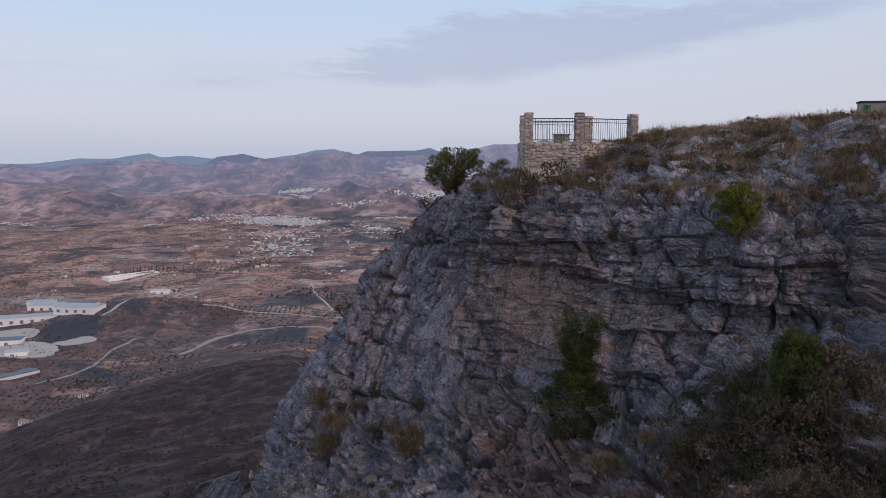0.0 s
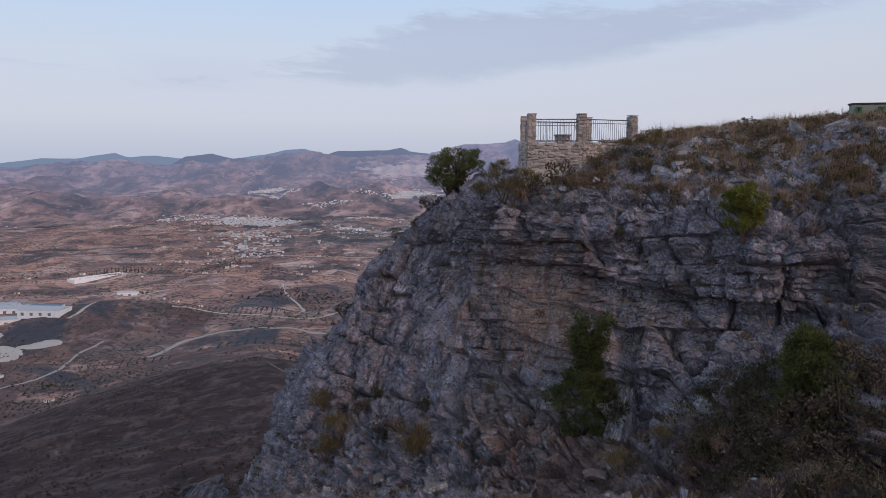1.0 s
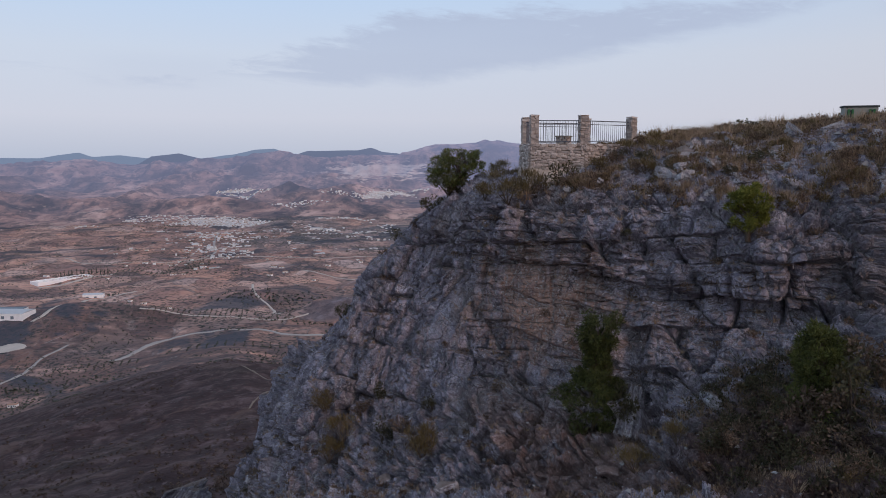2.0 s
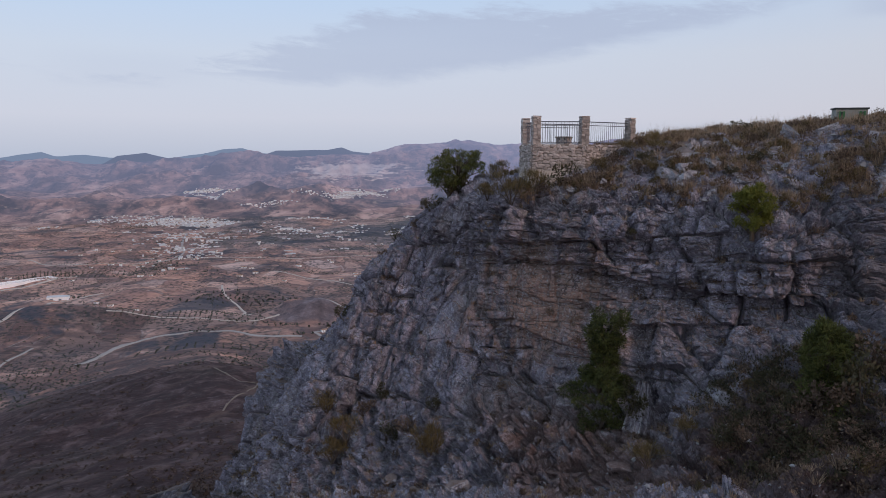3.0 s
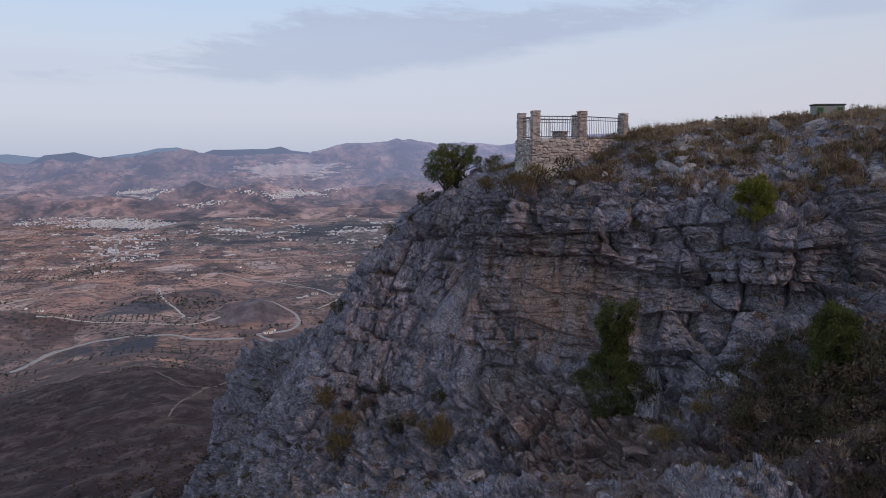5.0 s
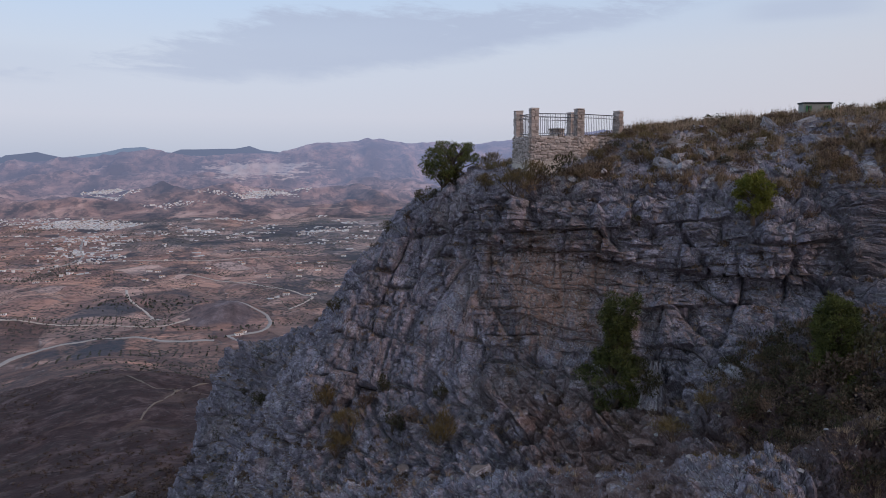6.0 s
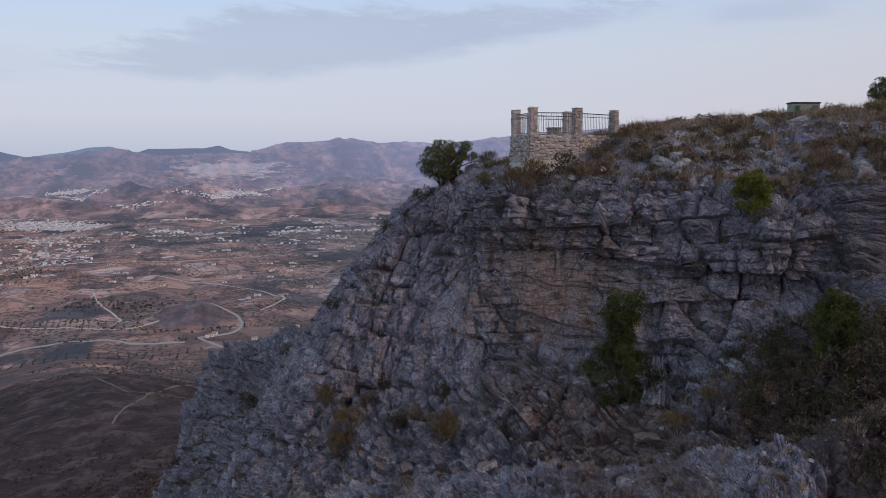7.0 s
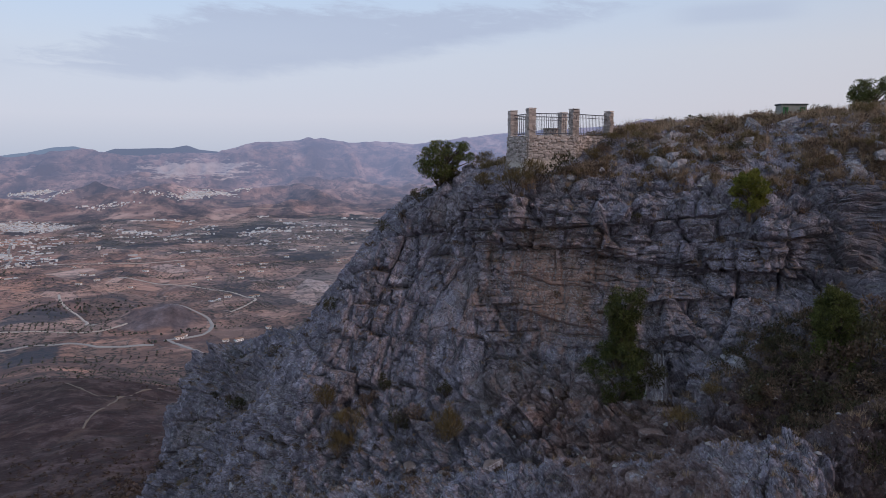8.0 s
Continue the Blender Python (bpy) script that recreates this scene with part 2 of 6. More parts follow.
def rock_material():
    m, n = material("limestone")
    g = n.add("ShaderNodeNewGeometry")
    p = g.outputs["Position"]
    big = n.noise(p, 0.22, 5, 0.6)
    mid = n.noise(p, 1.3, 6, 0.65, 0.4)
    fine = n.noise(p, 9.0, 6, 0.7)
    grey = n.ramp(mid, [(0.30, (0.165, 0.150, 0.188)), (0.5, (0.31, 0.283, 0.342)), (0.70, (0.49, 0.452, 0.515))])
    # single blocks differ in tone
    wob = n.vmath("ADD", p, n.vmath("MULTIPLY", n.add("ShaderNodeTexNoise", {"Vector": p, "Scale": 1.1, "Detail": 3.0}).outputs["Color"], (0.7, 0.7, 0.7)).outputs[0]).outputs[0]
    tone = n.math("ADD", n.math("MULTIPLY", n.xyz(n.voro(wob, 1.05, "F1", "Color"))[0], 0.5), n.math("MULTIPLY", n.xyz(n.voro(wob, 2.9, "F1", "Color"))[1], 0.5))
    shade = n.vmath("SCALE", grey)
    n.tree.links.new(n.math("ADD", 0.38, n.math("MULTIPLY", tone, 0.98)), shade.inputs["Scale"])
    grey = shade.outputs[0]
    warm = n.ramp(fine, [(0.3, (0.20, 0.15, 0.125)), (0.7, (0.34, 0.27, 0.23))])
    col = n.mix(n.math("MULTIPLY", n.step(big, 0.50, 0.66), 0.45), grey, warm)
    # ochre wash below the ledge, with streaks that run down
    x, y, z = n.xyz(p)
    cen = n.vmath("SUBTRACT", p, (3.7, 29.5, 213.9)).outputs[0]
    dist = n.vmath("LENGTH", n.vmath("MULTIPLY", cen, (0.235, 0.2, 0.27)).outputs[0]).outputs["Value"]
    streak = n.noise(n.vmath("MULTIPLY", p, (1.7, 1.7, 0.28)).outputs[0], 1.0, 6, 0.65)
    ochre = n.step(n.math("ADD", dist, n.math("MULTIPLY", n.math("SUBTRACT", streak, 0.5), 2.6)), 1.0, 0.25)
    stain = n.ramp(n.noise(p, 2.2, 5, 0.6), [(0.3, (0.20, 0.125, 0.10)), (0.55, (0.36, 0.235, 0.185)), (0.8, (0.31, 0.255, 0.23))])
    col = n.mix(n.math("MULTIPLY", ochre, 0.92), col, stain)
    rust = n.step(n.noise(p, 0.7, 6, 0.7, 0.6), 0.63, 0.72)
    col = n.mix(n.math("MULTIPLY", rust, 0.45), col, (0.26, 0.14, 0.085))
    # pale bare chips and dark lichen
    col = n.mix(n.math("MULTIPLY", n.step(fine, 0.60, 0.72), 0.30), col, (0.50, 0.48, 0.49))
    # worn pale edges of the blocks
    wear = n.step(n.math("ADD", g.outputs["Pointiness"], n.math("MULTIPLY", n.math("SUBTRACT", fine, 0.5), 0.05)), 0.503, 0.545)
    col = n.mix(n.math("MULTIPLY", wear, 0.60), col, (0.56, 0.54, 0.55))
    # lichen spreads wider past y 50, putting the spur's shade into the colour
    col = n.mix(n.math("MULTIPLY", n.step(n.math("ADD", n.noise(p, 3.1, 6, 0.7, 0.5), n.math("MULTIPLY", n.step(y, 50.0, 58.0), 0.12)), 0.56, 0.70), 0.5), col, (0.105, 0.098, 0.108))
    # joints
    warp = n.vmath("ADD", p, n.vmath("MULTIPLY", n.add("ShaderNodeTexNoise", {"Vector": p, "Scale": 1.2, "Detail": 4.0}).outputs["Color"], (0.45, 0.45, 0.45)).outputs[0]).outputs[0]
    crack = n.voro(n.vmath("MULTIPLY", warp, (1.0, 1.0, 0.7)).outputs[0], 1.5, "DISTANCE_TO_EDGE")
    crack2 = n.voro(warp, 4.6, "DISTANCE_TO_EDGE")
    col = n.mix(n.math("MULTIPLY", n.math("MULTIPLY", n.step(crack, 0.016, 0.0), n.step(mid, 0.40, 0.52)), 0.8), col, (0.06, 0.055, 0.06))
    col = n.mix(n.math("MULTIPLY", n.math("MULTIPLY", n.step(crack2, 0.055, 0.0), n.step(n.noise(p, 1.9, 4, 0.6), 0.46, 0.56)), 0.75), col, (0.07, 0.064, 0.07))
    rift = n.voro(n.vmath("MULTIPLY", warp, (1.0, 1.0, 0.55)).outputs[0], 0.62, "DISTANCE_TO_EDGE")
    col = n.mix(n.math("MULTIPLY", n.math("MULTIPLY", n.step(rift, 0.013, 0.0), n.step(n.noise(p, 0.8, 4, 0.6), 0.44, 0.54)), 0.85), col, (0.05, 0.046, 0.05))
    # earth and litter where it lies flat
    up = n.xyz(g.outputs["Normal"])[2]
    lie = n.step(n.math("ADD", up, n.math("MULTIPLY", n.math("SUBTRACT", mid, 0.5), 0.9)), 0.68, 0.90)
    soil = n.ramp(fine, [(0.3, (0.10, 0.068, 0.052)), (0.6, (0.19, 0.130, 0.10)), (0.8, (0.32, 0.25, 0.205))])
    crown = n.math("MULTIPLY", n.step(n.xyz(p)[2], 218.9, 219.7), n.step(n.math("ADD", up, n.math("MULTIPLY", n.math("SUBTRACT", n.noise(p, 0.9, 5, 0.6), 0.5), 1.6)), 0.50, 0.74))
    lie = n.math("MAXIMUM", lie, crown)
    col = n.mix(n.math("MULTIPLY", lie, 0.8), col, soil)
    beds = n.noise(n.vmath("MULTIPLY", wob, (0.9, 0.9, 3.4)).outputs[0], 2.2, 7, 0.68)
    # reddish scree between the lower outcrops
    run = n.math("MULTIPLY", n.step(n.math("ADD", z, n.math("MULTIPLY", mid, 3.0)), 212.2, 211.0), n.math("MULTIPLY", n.step(x, 0.0, 2.2), n.step(n.noise(p, 0.9, 6, 0.65, 0.4), 0.36, 0.50)))
    col = n.mix(n.math("MULTIPLY", run, 0.85), col, n.ramp(fine, [(0.3, (0.13, 0.082, 0.070)), (0.6, (0.25, 0.165, 0.145)), (0.8, (0.44, 0.36, 0.33))]))
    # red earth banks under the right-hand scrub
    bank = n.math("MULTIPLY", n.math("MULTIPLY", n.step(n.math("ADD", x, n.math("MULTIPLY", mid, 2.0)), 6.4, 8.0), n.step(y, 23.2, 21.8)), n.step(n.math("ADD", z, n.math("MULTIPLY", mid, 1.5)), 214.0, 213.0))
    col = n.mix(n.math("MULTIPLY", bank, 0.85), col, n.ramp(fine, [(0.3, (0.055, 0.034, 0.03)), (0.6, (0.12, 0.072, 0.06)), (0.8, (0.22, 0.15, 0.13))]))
    # darker streaked rock towards the far end of the face
    far_streaks = n.step(n.math("ADD", x, n.math("MULTIPLY", streak, 5.0)), 13.2, 16.0)
    col = n.mix(n.math("MULTIPLY", n.math("MULTIPLY", far_streaks, n.step(n.xyz(p)[2], 219.6, 218.2)), 0.5), col, (0.105, 0.092, 0.10))
    # pits and pale scratches of weathered limestone
    grit = n.noise(n.vmath("MULTIPLY", p, (1.0, 1.0, 0.7)).outputs[0], 17.0, 4, 0.65)
    bare = n.math("SUBTRACT", 1.0, n.math("MINIMUM", n.math("ADD", n.math("MULTIPLY", n.math("MAXIMUM", lie, bank), 0.7), n.math("MULTIPLY", ochre, 0.5)), 1.0))
    col = n.mix(n.math("MULTIPLY", n.math("MULTIPLY", n.step(grit, 0.47, 0.36), bare), 0.55), col, (0.10, 0.092, 0.10))
    col = n.mix(n.math("MULTIPLY", n.math("MULTIPLY", n.step(grit, 0.57, 0.67), bare), 0.38), col, (0.54, 0.52, 0.54))
    h = n.math("ADD", n.math("MULTIPLY", n.noise(p, 7.0, 8, 0.7), 0.7), n.math("MULTIPLY", beds, 0.5))
    h = n.math("ADD", h, n.math("MULTIPLY", n.step(crack2, 0.0, 0.03), 0.10))
    return finish(m, n, col, 0.92, h, 0.9, 0.14, 0.1)


def ground_material():
    m, n = material("dry_valley_earth")
    g = n.add("ShaderNodeNewGeometry")
    p = g.outputs["Position"]
    x, y, z = n.xyz(p)
    flat = n.vec(x, y, 0.0)
    big = n.noise(flat, 0.0022, 5, 0.6, 0.5)
    mid = n.noise(flat, 0.011, 6, 0.65, 0.5)
    fine = n.noise(flat, 0.07, 6, 0.7)
    # bare tawny land towards the west, greyer tilled land with orchards in the middle of the valley
    west = n.math("DIVIDE", x, n.math("MAXIMUM", y, 300.0))
    lush = n.step(n.math("ADD", n.math("MULTIPLY", west, 1.1), n.math("ADD", n.math("MULTIPLY", big, 1.2), n.math("MULTIPLY", n.step(y, 1450.0, 2100.0), 0.28))), 0.48, 0.92)
    bare = n.ramp(mid, [(0.30, (0.17, 0.105, 0.088)), (0.44, (0.34, 0.19, 0.138)), (0.56, (0.66, 0.345, 0.215)), (0.74, (0.76, 0.51, 0.355))])
    tilled = n.ramp(mid, [(0.30, (0.125, 0.12, 0.12)), (0.46, (0.26, 0.205, 0.175)), (0.58, (0.44, 0.305, 0.235)), (0.74, (0.60, 0.45, 0.35))])
    earth = n.mix(lush, bare, tilled)
    earth = n.mix(n.math("MULTIPLY", n.step(fine, 0.46, 0.68), 0.5), earth, (0.085, 0.078, 0.066))
    # parcels of tilled and planted land
    wv = n.vmath("ADD", n.vmath("MULTIPLY", flat, (1.0, 0.6, 1.0)).outputs[0], n.vmath("MULTIPLY", n.add("ShaderNodeTexNoise", {"Vector": flat, "Scale": 0.006, "Detail": 3.0}).outputs["Color"], (70.0, 70.0, 0.0)).outputs[0]).outputs[0]
    valley = n.step(z, 60.0, 22.0)
    for scale, share in ((0.0105, 0.62), (0.026, 0.5)):
        cell = n.xyz(n.voro(wv, scale, "F1", "Color"))
        dry = n.ramp(cell[0], [(0.0, (0.095, 0.085, 0.08)), (0.3, (0.24, 0.150, 0.118)), (0.55, (0.43, 0.24, 0.168)), (0.8, (0.64, 0.375, 0.25)), (1.0, (0.70, 0.52, 0.40))])
        wet = n.ramp(cell[0], [(0.0, (0.068, 0.080, 0.080)), (0.35, (0.14, 0.14, 0.128)), (0.6, (0.30, 0.23, 0.19)), (0.85, (0.54, 0.36, 0.265)), (1.0, (0.68, 0.53, 0.43))])
        use = n.math("MULTIPLY", valley, n.math("MULTIPLY", n.step(cell[1], 0.35, 0.5), share))
        earth = n.mix(use, earth, n.mix(lush, dry, wet))
        edge = n.voro(wv, scale, "DISTANCE_TO_EDGE")
        hedge = n.math("MULTIPLY", n.step(edge, 0.05, 0.0), n.step(n.noise(flat, 0.03, 4, 0.6), 0.44, 0.56))
        earth = n.mix(n.math("MULTIPLY", n.math("MULTIPLY", hedge, valley), 0.7), earth, (0.05, 0.055, 0.047))
        bankside = n.math("MULTIPLY", n.step(edge, 0.022, 0.0), n.step(n.noise(flat, 0.021, 4, 0.6), 0.52, 0.60))
        earth = n.mix(n.math("MULTIPLY", n.math("MULTIPLY", bankside, valley), 0.6), earth, (0.55, 0.43, 0.34))
    col = earth
    # terraces and farm banks that follow the slope
    lines = n.noise(n.vec(n.math("MULTIPLY", x, 0.010), n.math("MULTIPLY", y, 0.055), 0.0), 1.0, 6, 0.68, 0.6)
    col = n.mix(n.math("MULTIPLY", n.step(lines, 0.52, 0.60), 0.45), col, (0.10, 0.078, 0.074))
    col = n.mix(n.math("MULTIPLY", n.step(lines, 0.40, 0.33), 0.35), col, (0.52, 0.38, 0.28))
    # rough grazing on the near side of the valley
    heath = n.math("MULTIPLY", n.step(n.math("ADD", y, n.math("MULTIPLY", big, 500.0)), 1480.0, 1120.0), n.step(n.noise(flat, 0.02, 6, 0.65), 0.30, 0.52))
    col = n.mix(n.math("MULTIPLY", heath, 0.72), col, (0.088, 0.064, 0.056))
    # scrub and orchard speckle, thicker in the gullies
    dots = n.voro(flat, 0.13, "F1", "Distance")
    scrub = n.math("MULTIPLY", n.step(dots, 0.50, 0.24), n.step(n.noise(flat, 0.006, 5, 0.6), 0.38, 0.56))
    col = n.mix(n.math("MULTIPLY", scrub, 0.8), col, (0.040, 0.048, 0.041))
    dots2 = n.voro(flat, 0.30, "F1", "Distance")
    scrub2 = n.math("MULTIPLY", n.step(dots2, 0.45, 0.2), n.step(n.noise(flat, 0.009, 5, 0.6), 0.46, 0.60))
    col = n.mix(n.math("MULTIPLY", scrub2, 0.7), col, (0.045, 0.048, 0.040))
    wood = n.step(n.math("ADD", n.noise(flat, 0.0036, 6, 0.62, 0.8), n.math("MULTIPLY", lush, 0.03)), 0.56, 0.62)
    col = n.mix(n.math("MULTIPLY", wood, 0.78), col, (0.062, 0.068, 0.074))
    # grey washed-out bank above the river bend
    cutb = n.vmath("LENGTH", n.vmath("MULTIPLY", n.vmath("SUBTRACT", flat, (-72.0, 1012.0, 0.0)).outputs[0], (0.020, 0.030, 0.0)).outputs[0]).outputs["Value"]
    cutb = n.step(n.math("ADD", cutb, n.math("MULTIPLY", n.math("SUBTRACT", mid, 0.5), 1.4)), 1.15, 0.75)
    col = n.mix(n.math("MULTIPLY", cutb, 0.85), col, n.ramp(n.noise(flat, 0.05, 7, 0.72), [(0.35, (0.085, 0.070, 0.066)), (0.55, (0.17, 0.135, 0.125)), (0.72, (0.30, 0.24, 0.22))]))
    # the near brown hill: dry grass, scree and thorn
    near = n.step(z, 42.0, 85.0)
    nearer = n.math("MULTIPLY", near, n.step(n.vmath("LENGTH", flat).outputs["Value"], 900.0, 600.0))
    hill = n.ramp(n.noise(flat, 0.09, 7, 0.72, 0.5), [(0.3, (0.028, 0.017, 0.015)), (0.5, (0.058, 0.035, 0.030)), (0.62, (0.115, 0.074, 0.062)), (0.78, (0.24, 0.175, 0.15))])
    hill = n.mix(n.math("MULTIPLY", n.step(n.noise(flat, 0.018, 5, 0.6), 0.5, 0.68), 0.3), hill, (0.05, 0.044, 0.028))
    specks = n.math("MULTIPLY", n.step(n.voro(flat, 0.75, "F1", "Distance"), 0.42, 0.15), n.step(n.noise(flat, 0.05, 4, 0.6), 0.42, 0.6))
    hill = n.mix(n.math("MULTIPLY", n.step(n.noise(flat, 0.25, 7, 0.75, 0.8), 0.56, 0.66), 0.5), hill, (0.20, 0.15, 0.135))
    hill = n.mix(n.math("MULTIPLY", n.step(n.noise(flat, 0.035, 6, 0.65, 0.6), 0.54, 0.66), 0.55), hill, (0.15, 0.098, 0.072))
    hill = n.mix(n.math("MULTIPLY", specks, 0.7), hill, (0.045, 0.045, 0.036))
    col = n.mix(nearer, col, hill)
    # evening haze put into the base colour: a blue tint over all the ground
    col = n.mix(1.0, col, (0.99, 0.985, 1.15), "MULTIPLY")
    h = n.math("ADD", n.noise(flat, 0.05, 6, 0.65), n.math("MULTIPLY", n.noise(flat, 0.5, 4, 0.6), 0.15))
    return finish(m, n, col, 0.95, h, 0.6, 4.0, 0.1)


def range_material(name, haze_colour, most, bare):
    """A backdrop of far hills: bare earth and grey-green scrub, with evening haze put in as emission."""
    m, n = material(name)
    p = place_of(n)
    x, y, z = n.xyz(p)
    flat = n.vmath("MULTIPLY", p, (1.0, 0.5, 1.6)).outputs[0]
    g = n.add("ShaderNodeNewGeometry")
    mid = n.noise(flat, 0.0060, 8, 0.66, 0.5)
    # scrub on most of the slopes, bare pinkish earth on the worn backs and spurs
    back = n.math("ADD", mid, n.math("MULTIPLY", n.math("SUBTRACT", n.xyz(g.outputs["Normal"])[2], 0.85), 0.25))
    col = n.ramp(back, [(0.36, (0.085, 0.075, 0.085)), (0.46, (0.18, 0.13, 0.128)), (0.55, (0.33, 0.205, 0.18)), (0.68, (0.58, 0.375, 0.32))])
    col = n.mix(n.math("MULTIPLY", n.step(n.noise(flat, 0.020, 6, 0.7), 0.47, 0.60), 0.7), col, (0.065, 0.066, 0.076))
    # pale field strips at the foot of the hills
    strip = n.math("MULTIPLY", n.step(n.noise(n.vmath("MULTIPLY", p, (0.006, 0.03, 0.1)).outputs[0], 1.0, 5, 0.65), 0.58, 0.66), n.step(z, 60.0, 25.0))
    col = n.mix(n.math("MULTIPLY", strip, 0.55), col, (0.46, 0.34, 0.27))
    # pale quarry benches and spoil fans
    qd = n.vmath("LENGTH", n.vmath("MULTIPLY", n.vmath("SUBTRACT", p, (-40.0, 3900.0, 150.0)).outputs[0], (0.0035, 0.0014, 0.020)).outputs[0]).outputs["Value"]
    bench = n.noise(n.vmath("MULTIPLY", p, (1.0, 0.4, 5.0)).outputs[0], 0.012, 6, 0.7)
    pit = n.step(n.math("ADD", qd, n.math("MULTIPLY", n.math("SUBTRACT", bench, 0.5), 3.4)), 0.95, 0.55)
    col = n.mix(n.math("MULTIPLY", pit, 0.85), col, n.ramp(n.noise(flat, 0.02, 5, 0.6), [(0.35, (0.50, 0.37, 0.32)), (0.6, (0.78, 0.60, 0.52))]))
    # painted haze: a bluish glow that grows with distance and to the right
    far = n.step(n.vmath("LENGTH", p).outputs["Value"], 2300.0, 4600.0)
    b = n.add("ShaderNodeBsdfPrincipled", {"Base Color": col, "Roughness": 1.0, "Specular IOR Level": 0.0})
    haze_glow = n.add("ShaderNodeEmission", {"Color": (*haze_colour, 1), "Strength": n.math("MULTIPLY", n.math("POWER", far, 0.9), n.math("MULTIPLY", n.math("ADD", 0.96, n.math("MULTIPLY", n.step(x, -500.0, 1300.0), 0.45)), most))})
    # the haze also flattens the hill colours to one dark tone far off
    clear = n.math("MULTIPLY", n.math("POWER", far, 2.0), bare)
    mixs = n.add("ShaderNodeAddShader", {0: n.add("ShaderNodeMixShader", {0: clear, 1: b.outputs[0], 2: n.add("ShaderNodeBsdfDiffuse", {"Color": (0.04, 0.045, 0.06, 1)}).outputs[0]}).outputs[0], 1: haze_glow.outputs[0]})
    n.add("ShaderNodeOutputMaterial", {"Surface": mixs.outputs[0]})
    return m


def plain(name, color, rough=0.8, var=0.25, scale=6.0, bump=0.3, dist=0.01, metal=0.0, spec=0.3, piece=0.0):
    """A surface of one stuff, mottled at two scales; piece: how far single pieces differ."""
    m, n = material(name)
    p = place_of(n)
    a, b = n.noise(p, scale, 5, 0.6), n.noise(p, scale * 7, 4, 0.6)
    k = n.math("ADD", n.math("MULTIPLY", n.math("SUBTRACT", a, 0.5), 2 * var), n.math("ADD", 1.0, n.math("MULTIPLY", n.math("SUBTRACT", b, 0.5), var)))
    if piece:
        r = n.add("ShaderNodeObjectInfo").outputs["Random"]
        i = n.add("ShaderNodeNewGeometry").outputs["Random Per Island"]
        k = n.math("MULTIPLY", k, n.math("ADD", 1.0 - piece, n.math("MULTIPLY", n.math("ADD", r, i), piece)))
    col = n.vmath("SCALE", tuple(color))
    n.tree.links.new(k, col.inputs["Scale"])
    return finish(m, n, col.outputs[0], rough, b, bump, dist, spec, metal)


def leaf_material(name, dark, light, rough=0.6, thin=0.25):
    m, n = material(name)
    r = n.add("ShaderNodeNewGeometry").outputs["Random Per Island"]
    o = n.add("ShaderNodeObjectInfo").outputs["Random"]
    p = place_of(n)
    f = n.math("ADD", n.math("MULTIPLY", r, 0.6), n.math("MULTIPLY", n.noise(p, 2.5, 3, 0.5), 0.5))
    f = n.math("ADD", f, n.math("MULTIPLY", n.math("SUBTRACT", o, 0.5), 0.25))
    col = n.ramp(f, [(0.15, dark), (0.85, light)])
    b = n.add("ShaderNodeBsdfPrincipled", {"Base Color": col, "Roughness": rough, "Specular IOR Level": 0.2})
    t = n.add("ShaderNodeBsdfTranslucent", {"Color": col})
    mx = n.add("ShaderNodeMixShader", {0: thin, 1: b.outputs[0], 2: t.outputs[0]})
    n.add("ShaderNodeOutputMaterial", {"Surface": mx.outputs[0]})
    return m


ROCK, GROUND = rock_material(), ground_material()
# each layer carries its own painted haze, bluest on the farthest peaks
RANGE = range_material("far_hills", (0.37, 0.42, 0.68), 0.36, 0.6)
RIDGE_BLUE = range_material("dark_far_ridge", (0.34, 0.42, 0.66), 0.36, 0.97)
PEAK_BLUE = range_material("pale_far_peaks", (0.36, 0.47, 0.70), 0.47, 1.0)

# ---- the crag ----
# contour lines of the crag, each from behind the spur, round the nose and along the face
CREST = [(-2, 96, 180), (-6.5, 74, 199.0), (3, 56, 208), (0.5, 44, 216.0), (0.6, 37.5, 217.8), (1.8, 36.6, 218.9), (3.6, 36.6, 219.1), (6.8, 35.6, 220.3), (9.3, 34.6, 220.7), (14.2, 36.2, 221.3), (17.2, 32.0, 221.5), (20.0, 28.6, 221.8), (28, 23.5, 222.4)]
TOP = [(-5, 94, 182), (-9.6, 73.4, 200.2), (0, 55.5, 207.4), (-1.6, 43, 215.0), (-0.7, 36.0, 217.5), (1.0, 34.0, 218.4), (2.9, 31.9, 218.6), (6.4, 30.7, 219.45), (8.5, 30.3, 219.95), (12.0, 30.2, 220.4), (14.4, 28.3, 220.8), (16.0, 25.9, 220.9), (24, 19.5, 221.2)]
EDGE = [(-8, 90, 185), (-11.6, 72.6, 199.9), (-3.2, 55, 206.5), (-3.0, 42.2, 213.4), (-1.7, 36.6, 216.5), (0.2, 33.9, 217.2), (2.3, 31.4, 218.1), (4.9, 29.9, 218.6), (7.0, 28.5, 218.6), (8.8, 27.0, 218.5), (11.7, 25.6, 218.6), (14.2, 24.0, 218.6), (21, 18, 218.8)]
UPPER = [(-10, 88, 185), (-12.6, 71.2, 198.4), (-5.0, 54.8, 205.3), (-4.7, 42, 211.6), (-3.3, 36.7, 214.7), (-0.7, 34.4, 215.5), (1.8, 31.6, 216.3), (4.1, 29.2, 216.9), (6.2, 27.5, 216.6), (8.4, 26.1, 216.4), (10.8, 23.7, 216.6), (13.6, 23.1, 216.6), (20.3, 17.3, 216.8)]
